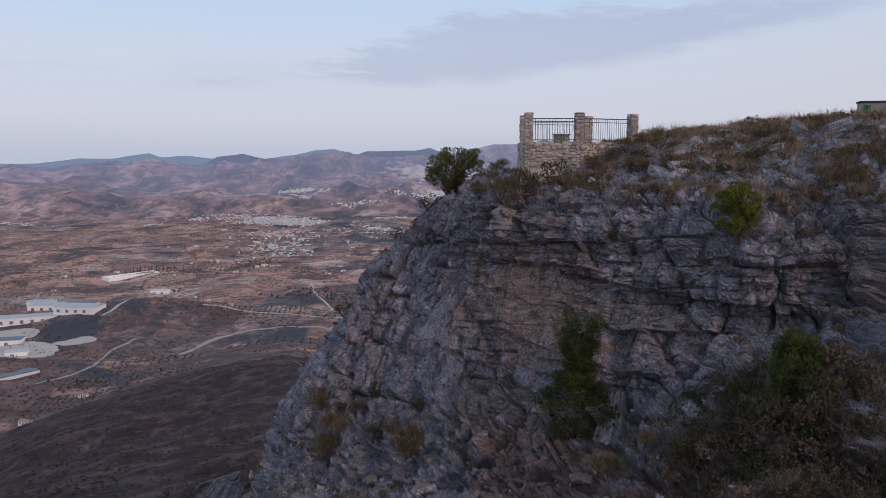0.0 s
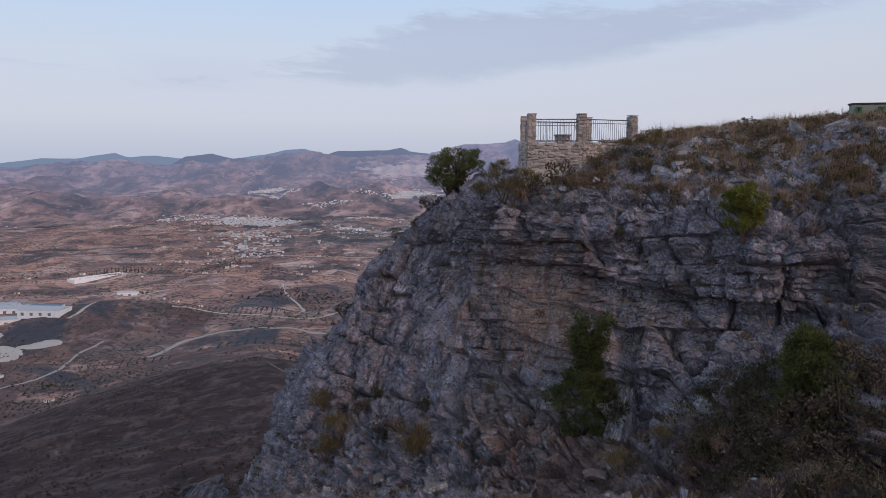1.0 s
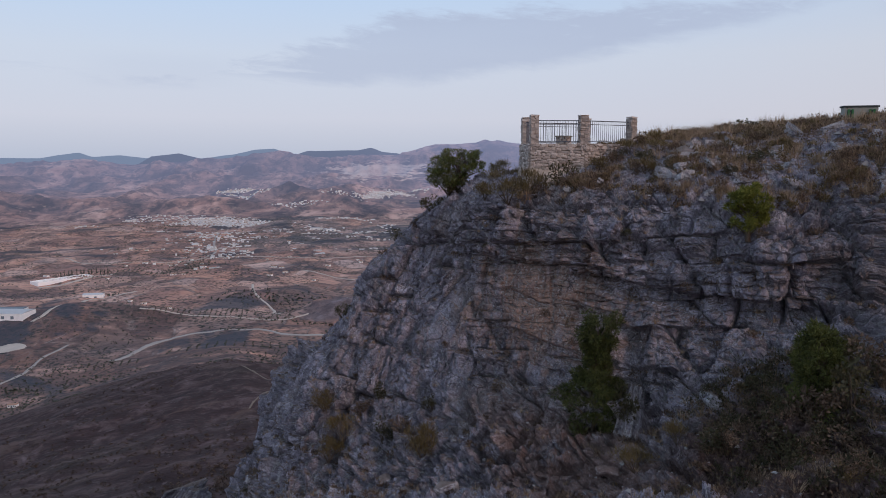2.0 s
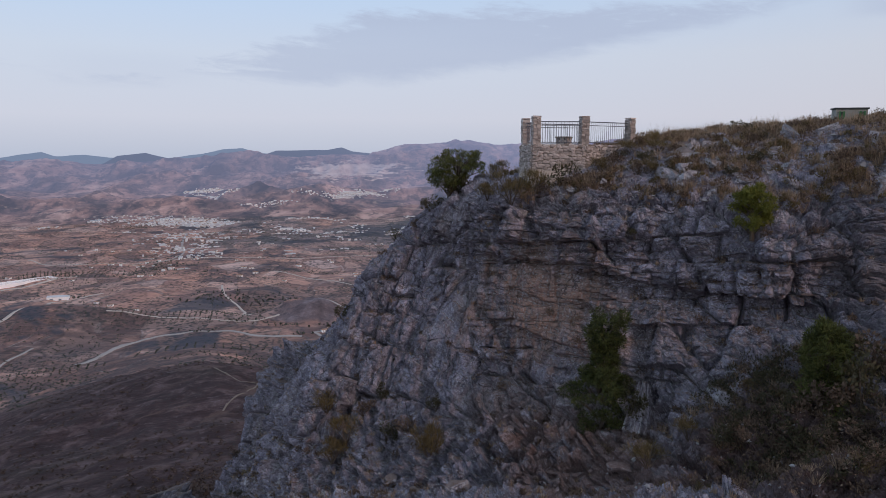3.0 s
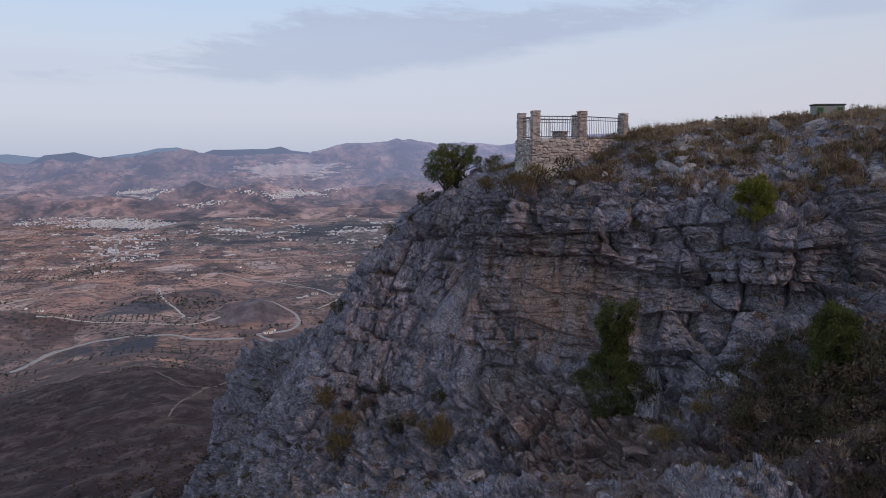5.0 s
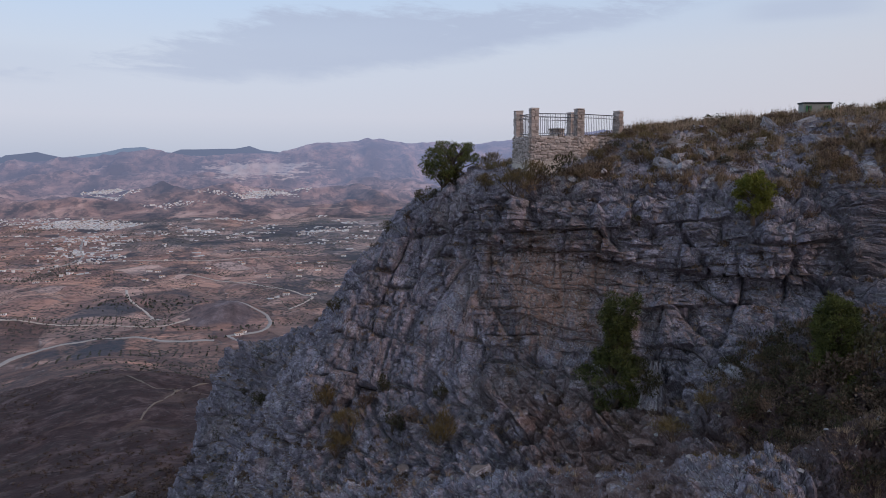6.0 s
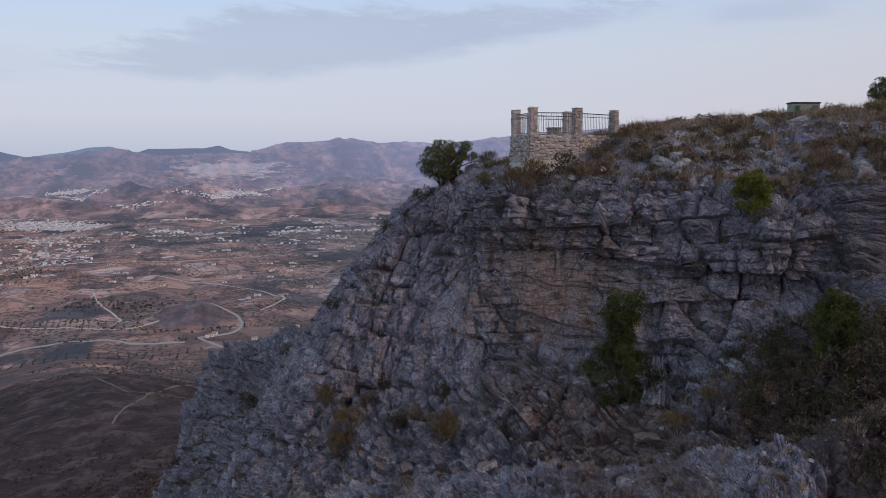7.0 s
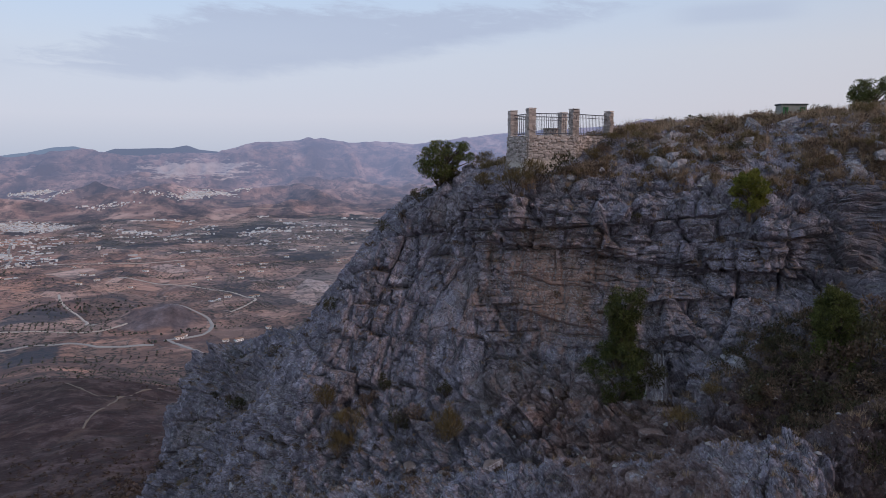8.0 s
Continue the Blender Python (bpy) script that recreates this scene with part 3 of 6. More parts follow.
MIDDLE = [(-11.5, 86, 184), (-13.6, 70, 196.4), (-6.4, 54.5, 203.6), (-6.2, 42, 209.4), (-4.9, 36.4, 212.2), (-1.7, 34.4, 212.6), (1.0, 31.8, 213.2), (3.7, 29.3, 213.9), (5.9, 27.2, 214.3), (8.3, 25.6, 214.4), (10.8, 23.9, 214.6), (12.8, 22.3, 214.9), (18.5, 15.5, 215.2)]
LOW = [(-13, 84, 181), (-14.5, 69, 193.8), (-7.6, 54, 201.8), (-7.8, 42, 207.2), (-6.1, 36.0, 210.0), (-2.9, 33.9, 210.4), (0.3, 31.4, 210.9), (3.2, 29.2, 211.5), (5.4, 26.6, 212.2), (7.5, 25.0, 212.6), (9.4, 23.2, 212.8), (11.2, 20.3, 213.6), (16.5, 13, 213.8)]
FOOT = [(-15, 83, 177), (-15.2, 68.2, 190.2), (-9.2, 53.5, 199.4), (-9.3, 42, 204.8), (-7.2, 35.6, 207.7), (-3.8, 33.1, 208.2), (-0.5, 30.3, 209.1), (2.3, 28.0, 210.0), (4.9, 25.7, 210.6), (6.8, 24.0, 211.2), (8.5, 21.8, 211.7), (10.4, 18.9, 212.3), (15, 11, 212.4)]
TALUS = [(-18, 82, 170), (-18.6, 67.2, 184.6), (-11.4, 52.5, 194.6), (-10.9, 41, 200.6), (-8.5, 34.8, 203.9), (-4.6, 30.8, 205.6), (-1.1, 27.6, 206.9), (1.7, 25.4, 207.8), (3.6, 23.6, 208.3), (5.3, 20.7, 209.5), (7.5, 19.1, 210.1), (9.5, 17.3, 210.9), (13, 9.5, 211)]


def catmull(c, counts):
    """Spline through the rows of c, with counts[i] samples in stretch i. Also gives the row number of each sample."""
    ext = np.concatenate((2 * c[:1] - c[1:2], c, 2 * c[-1:] - c[-2:-1]))
    out, row = [], []
    for i, k in enumerate(counts):
        t = (np.arange(k) / k).reshape(-1, *([1] * (c.ndim - 1)))
        a, b, d, e = ext[i], ext[i + 1], ext[i + 2], ext[i + 3]
        out.append(0.5 * (2 * b + (d - a) * t + (2 * a - 5 * b + 4 * d - e) * t * t + (3 * b - a - 3 * d + e) * t ** 3))
        row.append(i + np.arange(k) / k)
    out.append(c[-1:])
    row.append(np.array([len(counts)]))
    return np.concatenate(out), np.concatenate(row)


def build_crag():
    lines = [np.array(l, float) for l in (CREST, TOP, EDGE, UPPER, MIDDLE, LOW, FOOT, TALUS)]
    drop = lines[-1] - lines[-2]
    below = lines[-1] + drop * np.array([1.5, 1.5, 1.6])
    deep = below + drop * np.array([2.0, 2.0, 0]) - np.array([0, 0, 40])
    k = smooth(7.5, 9.0, np.arange(len(CREST)))[:, None]
    back = lines[0] + (1 - k) * np.array([2.5, 6.0, -4.0]) + k * np.array([3.0, 9.0, -0.8])
    behind = back + (1 - k) * np.array([3.0, 9.0, -30.0]) + k * np.array([8.0, 16.0, -9.0])
    ctrl = np.stack([behind, back] + lines + [below, deep])
    rows, v = catmull(ctrl, [5, 8, 54, 84, 95, 100, 100, 95, 125, 92, 4])
    cols, u = catmull(rows.transpose(1, 0, 2), [8, 125, 80, 85, 98, 98, 98, 98, 98, 92, 85, 22])
    p = cols.transpose(1, 0, 2)
    V, U = np.meshgrid(v, u, indexing="ij")
    du, dv = np.gradient(p, axis=1), np.gradient(p, axis=0)
    nrm = np.cross(dv, du)
    nrm /= np.linalg.norm(nrm, axis=2, keepdims=True) + 1e-9
    shape = p.shape[:2]
    q = p.reshape(-1, 3)
    w = q + 0.13 * np.stack([fbm(q * 0.6, 3, 60 + k) for k in range(3)], 1)
    Vf, Uf = V.reshape(-1), U.reshape(-1)
    face = smooth(3.6, 4.4, Vf) * (1 - smooth(8.2, 9.0, Vf))
    top = 1 - smooth(3.4, 4.3, Vf)
    rubble = smooth(7.4, 8.4, Vf)
    # joints: steep slabs that dip to the left on the nose, upright ribs at the foot, level beds on the face
    left = 1 - smooth(-1.0, 3.0, q[:, 0])
    wave = 0.5 * fbm(q * 0.5, 3, 91)
    steep = np.stack((w[:, 2] * 0.48 + 0.26 * w[:, 0], w[:, 1] * 0.8, w[:, 0] * 1.25 - 0.55 * w[:, 2] + 0.3 * w[:, 1]), 1)
    level = np.stack((w[:, 0] * 0.75 + 0.12 * w[:, 2], w[:, 1] * 0.75, w[:, 2] * 1.1 - 0.14 * w[:, 0]), 1)
    ribs = np.stack((w[:, 2] * 0.50, w[:, 1] * 0.9, w[:, 0] * 1.3 - 0.18 * w[:, 2] + 0.35 * w[:, 1]), 1)
    tall = np.where((left + wave > 0.5)[:, None], steep, level)
    tall = np.where((rubble * (1 - top) + wave > 0.55)[:, None], ribs, tall)
    turned = np.stack((tall[:, 0] * 0.92 + tall[:, 1] * 0.39, tall[:, 1] * 0.92 - tall[:, 0] * 0.39, tall[:, 2]), 1)
    b1, j1 = bricks(turned / 1.30, 3)
    b2, j2 = bricks(tall / 0.52 + 31.7, 5)
    b3, j3 = blocks(tall / 0.36 + 11.1, 7)
    b4, j4 = blocks(tall / 0.17 + 7.7, 9)
    big = fbm(q * 0.16, 4, 11)
    rough = fbm(q * 1.7, 5, 23, 0.6)
    fine = fbm(q * 6.5, 3, 29, 0.6)
    # the smoother ochre wall in the middle of the face
    wall = np.exp(-(((q[:, 0] - 4.0) / 3.0) ** 2 + ((q[:, 2] - 213.2) / 2.0) ** 2) ** 2) * (q[:, 1] < 34)
    # a smooth grey slab between the nose and the wall
    wall = np.maximum(wall, 0.8 * np.exp(-(((q[:, 0] + 0.3) / 1.1) ** 2 + ((q[:, 2] - 212.2) / 1.5) ** 2) ** 2) * (q[:, 1] < 36))
    crack = lambda j, wd: np.exp(-np.abs(j / wd) ** 1.5)
    broken = smooth(-0.25, 0.3, fbm(q * 0.35, 3, 83))
    gape = 0.25 + 0.75 * smooth(-0.25, 0.2, fbm(q * 0.8, 3, 87))
    worn = lambda j, wd: np.exp(-j / wd)
    spur = smooth(2.3, 2.9, Uf)
    d = 0.45 * big + (0.42 * b1 - 0.34 * gape * crack(j1, 0.040) - 0.10 * worn(j1, 0.10)) * (1 - 0.75 * wall) * (0.5 + 0.5 * face + 0.4 * rubble) * (1 - 0.5 * smooth(8.8, 9.6, Vf))
    d += (0.27 * b2 - 0.20 * gape * crack(j2, 0.07) - 0.05 * worn(j2, 0.14)) * (1 - 0.7 * wall) * (0.6 + 0.4 * broken + 0.4 * rubble) * (1 - 0.5 * smooth(8.8, 9.6, Vf))
    d += (0.17 * b3 - 0.11 * gape * crack(j3, 0.08)) * (1 - 0.55 * wall) * (0.5 + 0.5 * broken + 0.5 * rubble) * (0.35 + 0.65 * spur)
    d += (0.075 * b4 - 0.035 * crack(j4, 0.11)) * (1 - 0.4 * wall) * spur
    d += 0.06 * rough + 0.025 * fine
    # beds that stand out and weather back along the face, thin ones under the ledge
    bed = q[:, 2] + 0.14 * q[:, 0] + 0.35 * fbm(q * 0.5, 3, 77)
    led = bed * 0.62 - np.floor(bed * 0.62)
    d += 0.20 * face * (1 - left) * (smooth(0.0, 0.10, led) * (1 - led) - 0.4)
    thin = np.exp(-((q[:, 2] - 214.9 + 0.10 * (q[:, 0] - 8)) / 1.3) ** 4) * smooth(2.0, 4.0, q[:, 0]) * (q[:, 1] < 33)
    for per, amp, sd in ((0.42, 0.15, 79), (0.21, 0.07, 80)):
        sl = (q[:, 2] + 0.10 * q[:, 0] + 0.22 * fbm(q * np.array([0.7, 0.7, 1.4]), 3, sd)) / per
        sl = sl - np.floor(sl)
        d += amp * thin * (smooth(0.0, 0.15, sl) * (1 - sl) - 0.4) * (0.4 + 0.6 * broken)
    # overhanging lips: sharp above, running out below
    for cx, wx, z0, depth, fall in ((4.2, 3.6, 215.55, 0.42, 0.8), (10.0, 2.4, 215.05, 0.75, 0.9), (-0.2, 2.2, 216.0, 0.2, 0.5)):
        under = z0 - (q[:, 2] + 0.05 * (q[:, 0] - cx) + 0.28 * b2 + 0.10 * b3)
        d -= depth * smooth(-0.05, 0.10, under) * np.exp(-np.maximum(under, 0) / fall) * np.exp(-((q[:, 0] - cx) / wx) ** 4) * (q[:, 1] < 34.5) * face
    # rounded blocks that jut from the upper face
    for bx, by, bz, br in ((10.9, 23.9, 216.8, 0.85), (10.0, 24.3, 216.7, 0.55), (13.7, 23.8, 217.6, 0.6), (4.7, 28.5, 217.1, 0.75), (8.3, 26.3, 217.4, 0.7), (6.7, 27.4, 217.7, 0.6), (2.2, 30.9, 217.2, 0.6)):
        rr = (np.abs(q[:, 0] - bx) ** 4 + np.abs(q[:, 1] - by) ** 4 + np.abs((q[:, 2] - bz) * 0.8) ** 4) ** 0.25 / br
        d += 0.40 * br * smooth(1.05, 0.75, rr + 0.06 * b2)
    d *= smooth(0, 1.2, Vf) * 0.9 + 0.1
    d *= 1 - 0.22 * top
    # gully between the nose and the spur behind it, and deep ribs on the spur
    d -= 4.2 * np.exp(-((Uf - 2.40 + 0.12 * big) / 0.24) ** 2) * smooth(3.6, 5.0, Vf)
    d -= 2.6 * np.exp(-((Uf - 1.50 + 0.10 * big) / 0.12) ** 2) * smooth(3.2, 4.6, Vf)
    d += 2.0 * fbm(np.stack((q[:, 0] * 0.55, q[:, 1] * 0.36, q[:, 2] * 0.06), 1), 3, 141, 0.5, True) * (1 - smooth(1.7, 2.3, Uf)) * smooth(3.5, 4.5, Vf)
    # slot with a leaning slab in the lower face
    slot = np.exp(-(((q[:, 0] - 6.3) * 0.85 - 0.05 * (q[:, 2] - 212)) / 0.30) ** 2) * smooth(209.5, 210.6, q[:, 2]) * (1 - smooth(213.0, 214.6, q[:, 2]))
    d -= 0.45 * slot
    pts = q + nrm.reshape(-1, 3) * d[:, None]
    return pts.reshape(*shape, 3), V, U


CRAG, CRAG_V, CRAG_U = build_crag()
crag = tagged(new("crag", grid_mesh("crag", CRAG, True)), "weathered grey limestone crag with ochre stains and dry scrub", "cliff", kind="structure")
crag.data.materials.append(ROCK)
_d1, _d2 = np.gradient(CRAG, axis=1), np.gradient(CRAG, axis=0)
CRAG_N = np.cross(_d2, _d1)
CRAG_N /= np.linalg.norm(CRAG_N, axis=2, keepdims=True) + 1e-9


def on_crag(x, y, z):
    """The point of the crag nearest to a place."""
    k = int(((CRAG - np.array((x, y, z))) ** 2).sum(2).argmin())
    return Vector(CRAG.reshape(-1, 3)[k])


# ---- the valley ----
RIDGE_Y = [0, 60, 85, 130, 180, 230, 330, 400, 600, 850, 1200]
RIDGE_Z = [120, 150, 168, 160, 146, 136, 125, 106, 52, 0, -20]


def valley_z(x, y, hills=True):
    """Height of the land at places (arrays), with or without the hills beyond the towns."""
    q = np.stack((x, y, np.zeros_like(x)), -1).reshape(-1, 3)
    r = np.hypot(q[:, 0], q[:, 1])
    ax = q[:, 0]
    # valley floor with low knolls and dry gullies
    z = 6 * fbm(q * 0.0042, 4, 101) + 13 * np.maximum(fbm(q * 0.0030 + 3.3, 4, 103), 0) - 9 * np.maximum(fbm(q * 0.0055 + 9, 4, 107, 0.5, True) - 0.25, 0)
    z += 1.2 * fbm(q * 0.03, 4, 109)
    # rounded knoll beside the works
    z += 20 * np.exp(-(((ax + 420) / 90) ** 2 + ((q[:, 1] - 960) / 70) ** 2))
    z += 14 * np.exp(-(((ax + 330) / 120) ** 2 + ((q[:, 1] - 1010) / 45) ** 2))
    z += 17 * np.exp(-((((ax + 80) / 56) ** 2 + ((q[:, 1] - 1035) / 40) ** 2) ** 1.5)) * (1 + 0.5 * fbm(q * 0.02, 3, 111))
    z -= 9 * np.exp(-(((ax + 165) / 40) ** 2 + ((q[:, 1] - 1090) / 60) ** 2))
    z += 24 * np.exp(-(((ax + 318) / 75) ** 2 + ((q[:, 1] - 2330) / 80) ** 2))
    # near hill that runs down from the crag
    xc = -10 - 0.23 * (q[:, 1] - 70)
    dx = np.abs(ax - xc)
    hz = np.interp(q[:, 1], RIDGE_Y, RIDGE_Z) - 0.10 * dx - 0.0010 * dx ** 2
    hz += 5 * fbm(q * 0.012, 5, 113) + 1.6 * fbm(q * 0.06, 4, 117) + 0.5 * fbm(q * 0.3, 3, 119)
    k = 10.0
    z = np.logaddexp(z / k, hz / k) * k
    # hills beyond the towns: rounded spurs cut by dry gullies
    if hills:
        far = smooth(2560, 3150, r + 240 * fbm(q * 0.0016, 3, 127) + 130 * smooth(-0.25, 0.2, ax / np.maximum(r, 1)))
        rid = fbm(q * np.array([0.0034, 0.0026, 1]), 6, 131, 0.5, True)
        mound = np.maximum(fbm(q * np.array([0.0042, 0.003, 1]), 4, 133), -0.1)
        lie = np.maximum(r - 2800, 0) / 1300
        z += far * (10 + 105 * lie ** 1.1 + (34 + 30 * lie) * rid + 55 * mound * (1 - 0.4 * lie))
    return z.reshape(np.shape(x))


def build_ground():
    az = np.concatenate((np.linspace(-180, -50, 26)[:-1], np.linspace(-50, -36, 15)[:-1], np.linspace(-36, 27, 430), np.linspace(27, 180, 40)[1:]))
    rr = np.concatenate((np.linspace(0.01, 60, 8)[:-1], np.geomspace(60, 400, 90)[:-1], np.geomspace(400, 1300, 160)[:-1], np.geomspace(1300, 4150, 130)))
    A, Rr = np.meshgrid(np.radians(az), rr)
    x, y = Rr * np.sin(A), Rr * np.cos(A)
    return np.stack((x, y, valley_z(x, y, False)), -1)


ground = tagged(new("ground", grid_mesh("ground", build_ground())), "dry reddish valley land with fields, scrub and bare knolls", "ground", kind="structure")
ground.data.materials.append(GROUND)


def build_hills():
    """The hills beyond the towns, out of the valley floor up to the ranges."""
    A, Rr = np.meshgrid(np.radians(np.linspace(-38, 42, 540)), np.geomspace(2480, 4250, 150))
    x, y = Rr * np.sin(A), Rr * np.cos(A)
    return np.stack((x, y, valley_z(x, y) - 3.0 * (1 - smooth(2520, 2680, Rr))), -1)


hills = tagged(new("backdrop", grid_mesh("backdrop", build_hills())), "purple-brown dry hills across the valley", "hills", kind="structure")
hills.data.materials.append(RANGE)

# skylines of the far ranges, one behind another: bearing and height in degrees
MAIN = [(-180, 0.3), (-70, 0.0), (-45, -0.5), (-31, -0.71), (-27.8, -0.73), (-26.7, -0.5), (-25, -0.63), (-22.4, -0.4), (-18.5, -0.58), (-13.2, -0.29), (-10.8, 0.0), (-8, 0.28), (-6.3, 0.0), (-4, -0.2), (-1.1, 0.2), (1, 0.12), (1.7, 0.27), (3.9, 0.91), (5.6, 1.0), (8.8, 1.22), (10.7, 0.84), (14.2, 1.01), (15.9, 0.8), (18.3, 1.06), (22.1, 1.57), (31.7, 2.2), (33.5, 2.64), (35.1, 2.45), (45, 2.0), (80, 1.0), (180, 0.3)]
MIDDLE_RANGE = [(-180, -0.5), (-19, -0.9), (-17.9, -0.5), (-17.1, 0.0), (-15.2, 0.22), (-14.2, -0.04), (-13.2, -0.25), (-10, -0.6), (-7.4, -0.08), (-5.9, 0.44), (-4.2, 0.45), (-2.1, 0.5), (-1.0, 0.72), (-0.2, 0.4), (1.2, 0.23), (4, 0.0), (180, -0.5)]
FARTHEST = [(-180, 0.0), (-45, -0.4), (-31, -0.45), (-29, -0.45), (-26.4, -0.11), (-24.2, -0.12), (-23.1, 0.08), (-21.8, 0.25), (-21, -0.04), (-19.1, 0.09), (-17.6, -0.12), (-13.6, -0.12), (-11.6, 0.12), (-9.8, 0.52), (-8.4, 0.6), (-7.1, 0.26), (-4, 0.0), (5, 0.3), (180, 0.0)]


def build_range(skyline, r0, r1, seed, amp):
    az = np.concatenate((np.linspace(-180, -38, 40)[:-1], np.linspace(-38, 42, 460), np.linspace(42, 180, 40)[1:]))
    f = np.linspace(0, 1, 36)
    A, Fr = np.meshgrid(az, f)
    a = np.radians(A)
    top = np.interp(A, [s[0] for s in skyline], [s[1] for s in skyline])
    rad = r0 + (r1 - r0) * Fr
    q = np.stack((rad * np.sin(a), rad * np.cos(a), 0 * rad), -1).reshape(-1, 3)
    rid = fbm(q * 0.0046, 6, seed, 0.55, True).reshape(A.shape)
    jag = fbm(q * 0.012, 4, seed + 9).reshape(A.shape)
    crest = 220 + rad * np.tan(np.radians(top))
    z = -30 + (crest + 30) * smooth(0, 1, Fr) ** 0.8 + amp * rid * np.sin(np.pi * np.minimum(Fr * 1.02, 1)) + 3.0 * jag * smooth(0.6, 1, Fr)
    return np.stack((rad * np.sin(a), rad * np.cos(a), z), -1)


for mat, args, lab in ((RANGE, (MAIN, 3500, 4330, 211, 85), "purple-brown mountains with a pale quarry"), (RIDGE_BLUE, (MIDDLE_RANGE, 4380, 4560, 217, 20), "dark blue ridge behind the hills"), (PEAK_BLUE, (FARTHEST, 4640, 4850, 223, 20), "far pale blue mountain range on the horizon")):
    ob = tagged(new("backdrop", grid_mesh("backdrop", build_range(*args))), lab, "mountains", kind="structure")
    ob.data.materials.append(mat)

# ---- helpers for things ----
def part(name, bm, mat, parent=None, label=""):
    """One mesh object from a bmesh or a mesh, under a thing or a part."""
    if isinstance(bm, bpy.types.Mesh):
        me = bm
    else:
        me = bpy.data.meshes.new(name)
        bm.to_mesh(me)
        bm.free()
    if mat and not me.materials:
        me.materials.append(mat)
    ob = new(name, me)
    if parent:
        ob.parent = parent
    if label:
        ob["label"] = label
    return ob


def thing(name, m, label, category, group="", kind=""):
    ob = new(name)
    ob.matrix_basis = m
    ob.empty_display_size = 0.2
    return tagged(ob, label, category, group, kind)


def add_box(bm, x0, y0, z0, x1, y1, z1):
    return bmesh.ops.create_cube(bm, size=1, matrix=Matrix.LocRotScale(((x0 + x1) / 2, (y0 + y1) / 2, (z0 + z1) / 2), None, (x1 - x0, y1 - y0, z1 - z0)))["verts"]


def bar(bm, a, b, r, seg=6, r2=None):
    """A round bar from a to b, tapering from r to r2."""
    a, b = Vector(a), Vector(b)
    m = Matrix.Translation((a + b) / 2) @ (b - a).to_track_quat("Z", "Y").to_matrix().to_4x4()
    bmesh.ops.create_cone(bm, cap_ends=True, segments=seg, radius1=r, radius2=r if r2 is None else r2, depth=(b - a).length, matrix=m)


STONE = plain("wall_stone", (0.43, 0.36, 0.325), 0.9, 0.3, 5.0, 0.5, 0.02, piece=0.55)
MORTAR = plain("lime_mortar", (0.27, 0.22, 0.185), 0.95, 0.3, 3.0, 0.5, 0.02)
RENDER = plain("pale_render", (0.56, 0.475, 0.41), 0.95, 0.3, 2.5, 0.6, 0.03)
IRON = plain("painted_iron", (0.13, 0.13, 0.15), 0.55, 0.2, 9.0, 0.1, 0.002, 0.3, 0.4)
BARK = plain("bark", (0.10, 0.075, 0.058), 0.95, 0.4, 8.0, 0.8, 0.02)
PINE = leaf_material("pine_needles", (0.022, 0.031, 0.013), (0.155, 0.162, 0.048))
PINE_LIGHT = leaf_material("young_pine_needles", (0.075, 0.088, 0.018), (0.29, 0.27, 0.055))
SHRUB = leaf_material("shrub_leaves", (0.032, 0.031, 0.019), (0.110, 0.094, 0.050))
BROOM = leaf_material("dry_broom", (0.085, 0.062, 0.032), (0.23, 0.165, 0.075))
GRASS = leaf_material("dry_grass", (0.19, 0.13, 0.09), (0.50, 0.365, 0.25), 0.8, 0.3)
HEATH = leaf_material("heather", (0.07, 0.048, 0.038), (0.21, 0.145, 0.105), 0.8, 0.2)


# ---- plants ----
def leaves(rng, centres, radii, per, length, width, up=0.0, squash=0.8):
    """Loose narrow leaves in clumps round the centres; each is one four-cornered face."""
    c = np.repeat(np.asarray(centres, float), per, 0)
    r = np.repeat(np.asarray(radii, float), per)
    n = len(c)
    d = rng.normal(size=(n, 3))
    d /= np.linalg.norm(d, axis=1, keepdims=True)
    rad = r * rng.uniform(0.25, 1.0, n) ** 0.5
    p = c + d * rad[:, None] * np.array([1, 1, squash])
    axis = d * 0.9 + rng.normal(size=(n, 3)) * 0.55 + np.array([0, 0, up])
    axis /= np.linalg.norm(axis, axis=1, keepdims=True)
    side = np.cross(axis, rng.normal(size=(n, 3)))
    side /= np.linalg.norm(side, axis=1, keepdims=True) + 1e-9
    L = (length * rng.uniform(0.6, 1.3, n))[:, None]
    W = (width * rng.uniform(0.6, 1.3, n))[:, None]
    quad = np.stack((p - side * W * 0.5, p + axis * L * 0.55 - side * W * 0.6, p + axis * L, p + axis * L * 0.45 + side * W * 0.6), 1)
    return quad.reshape(-1, 3)


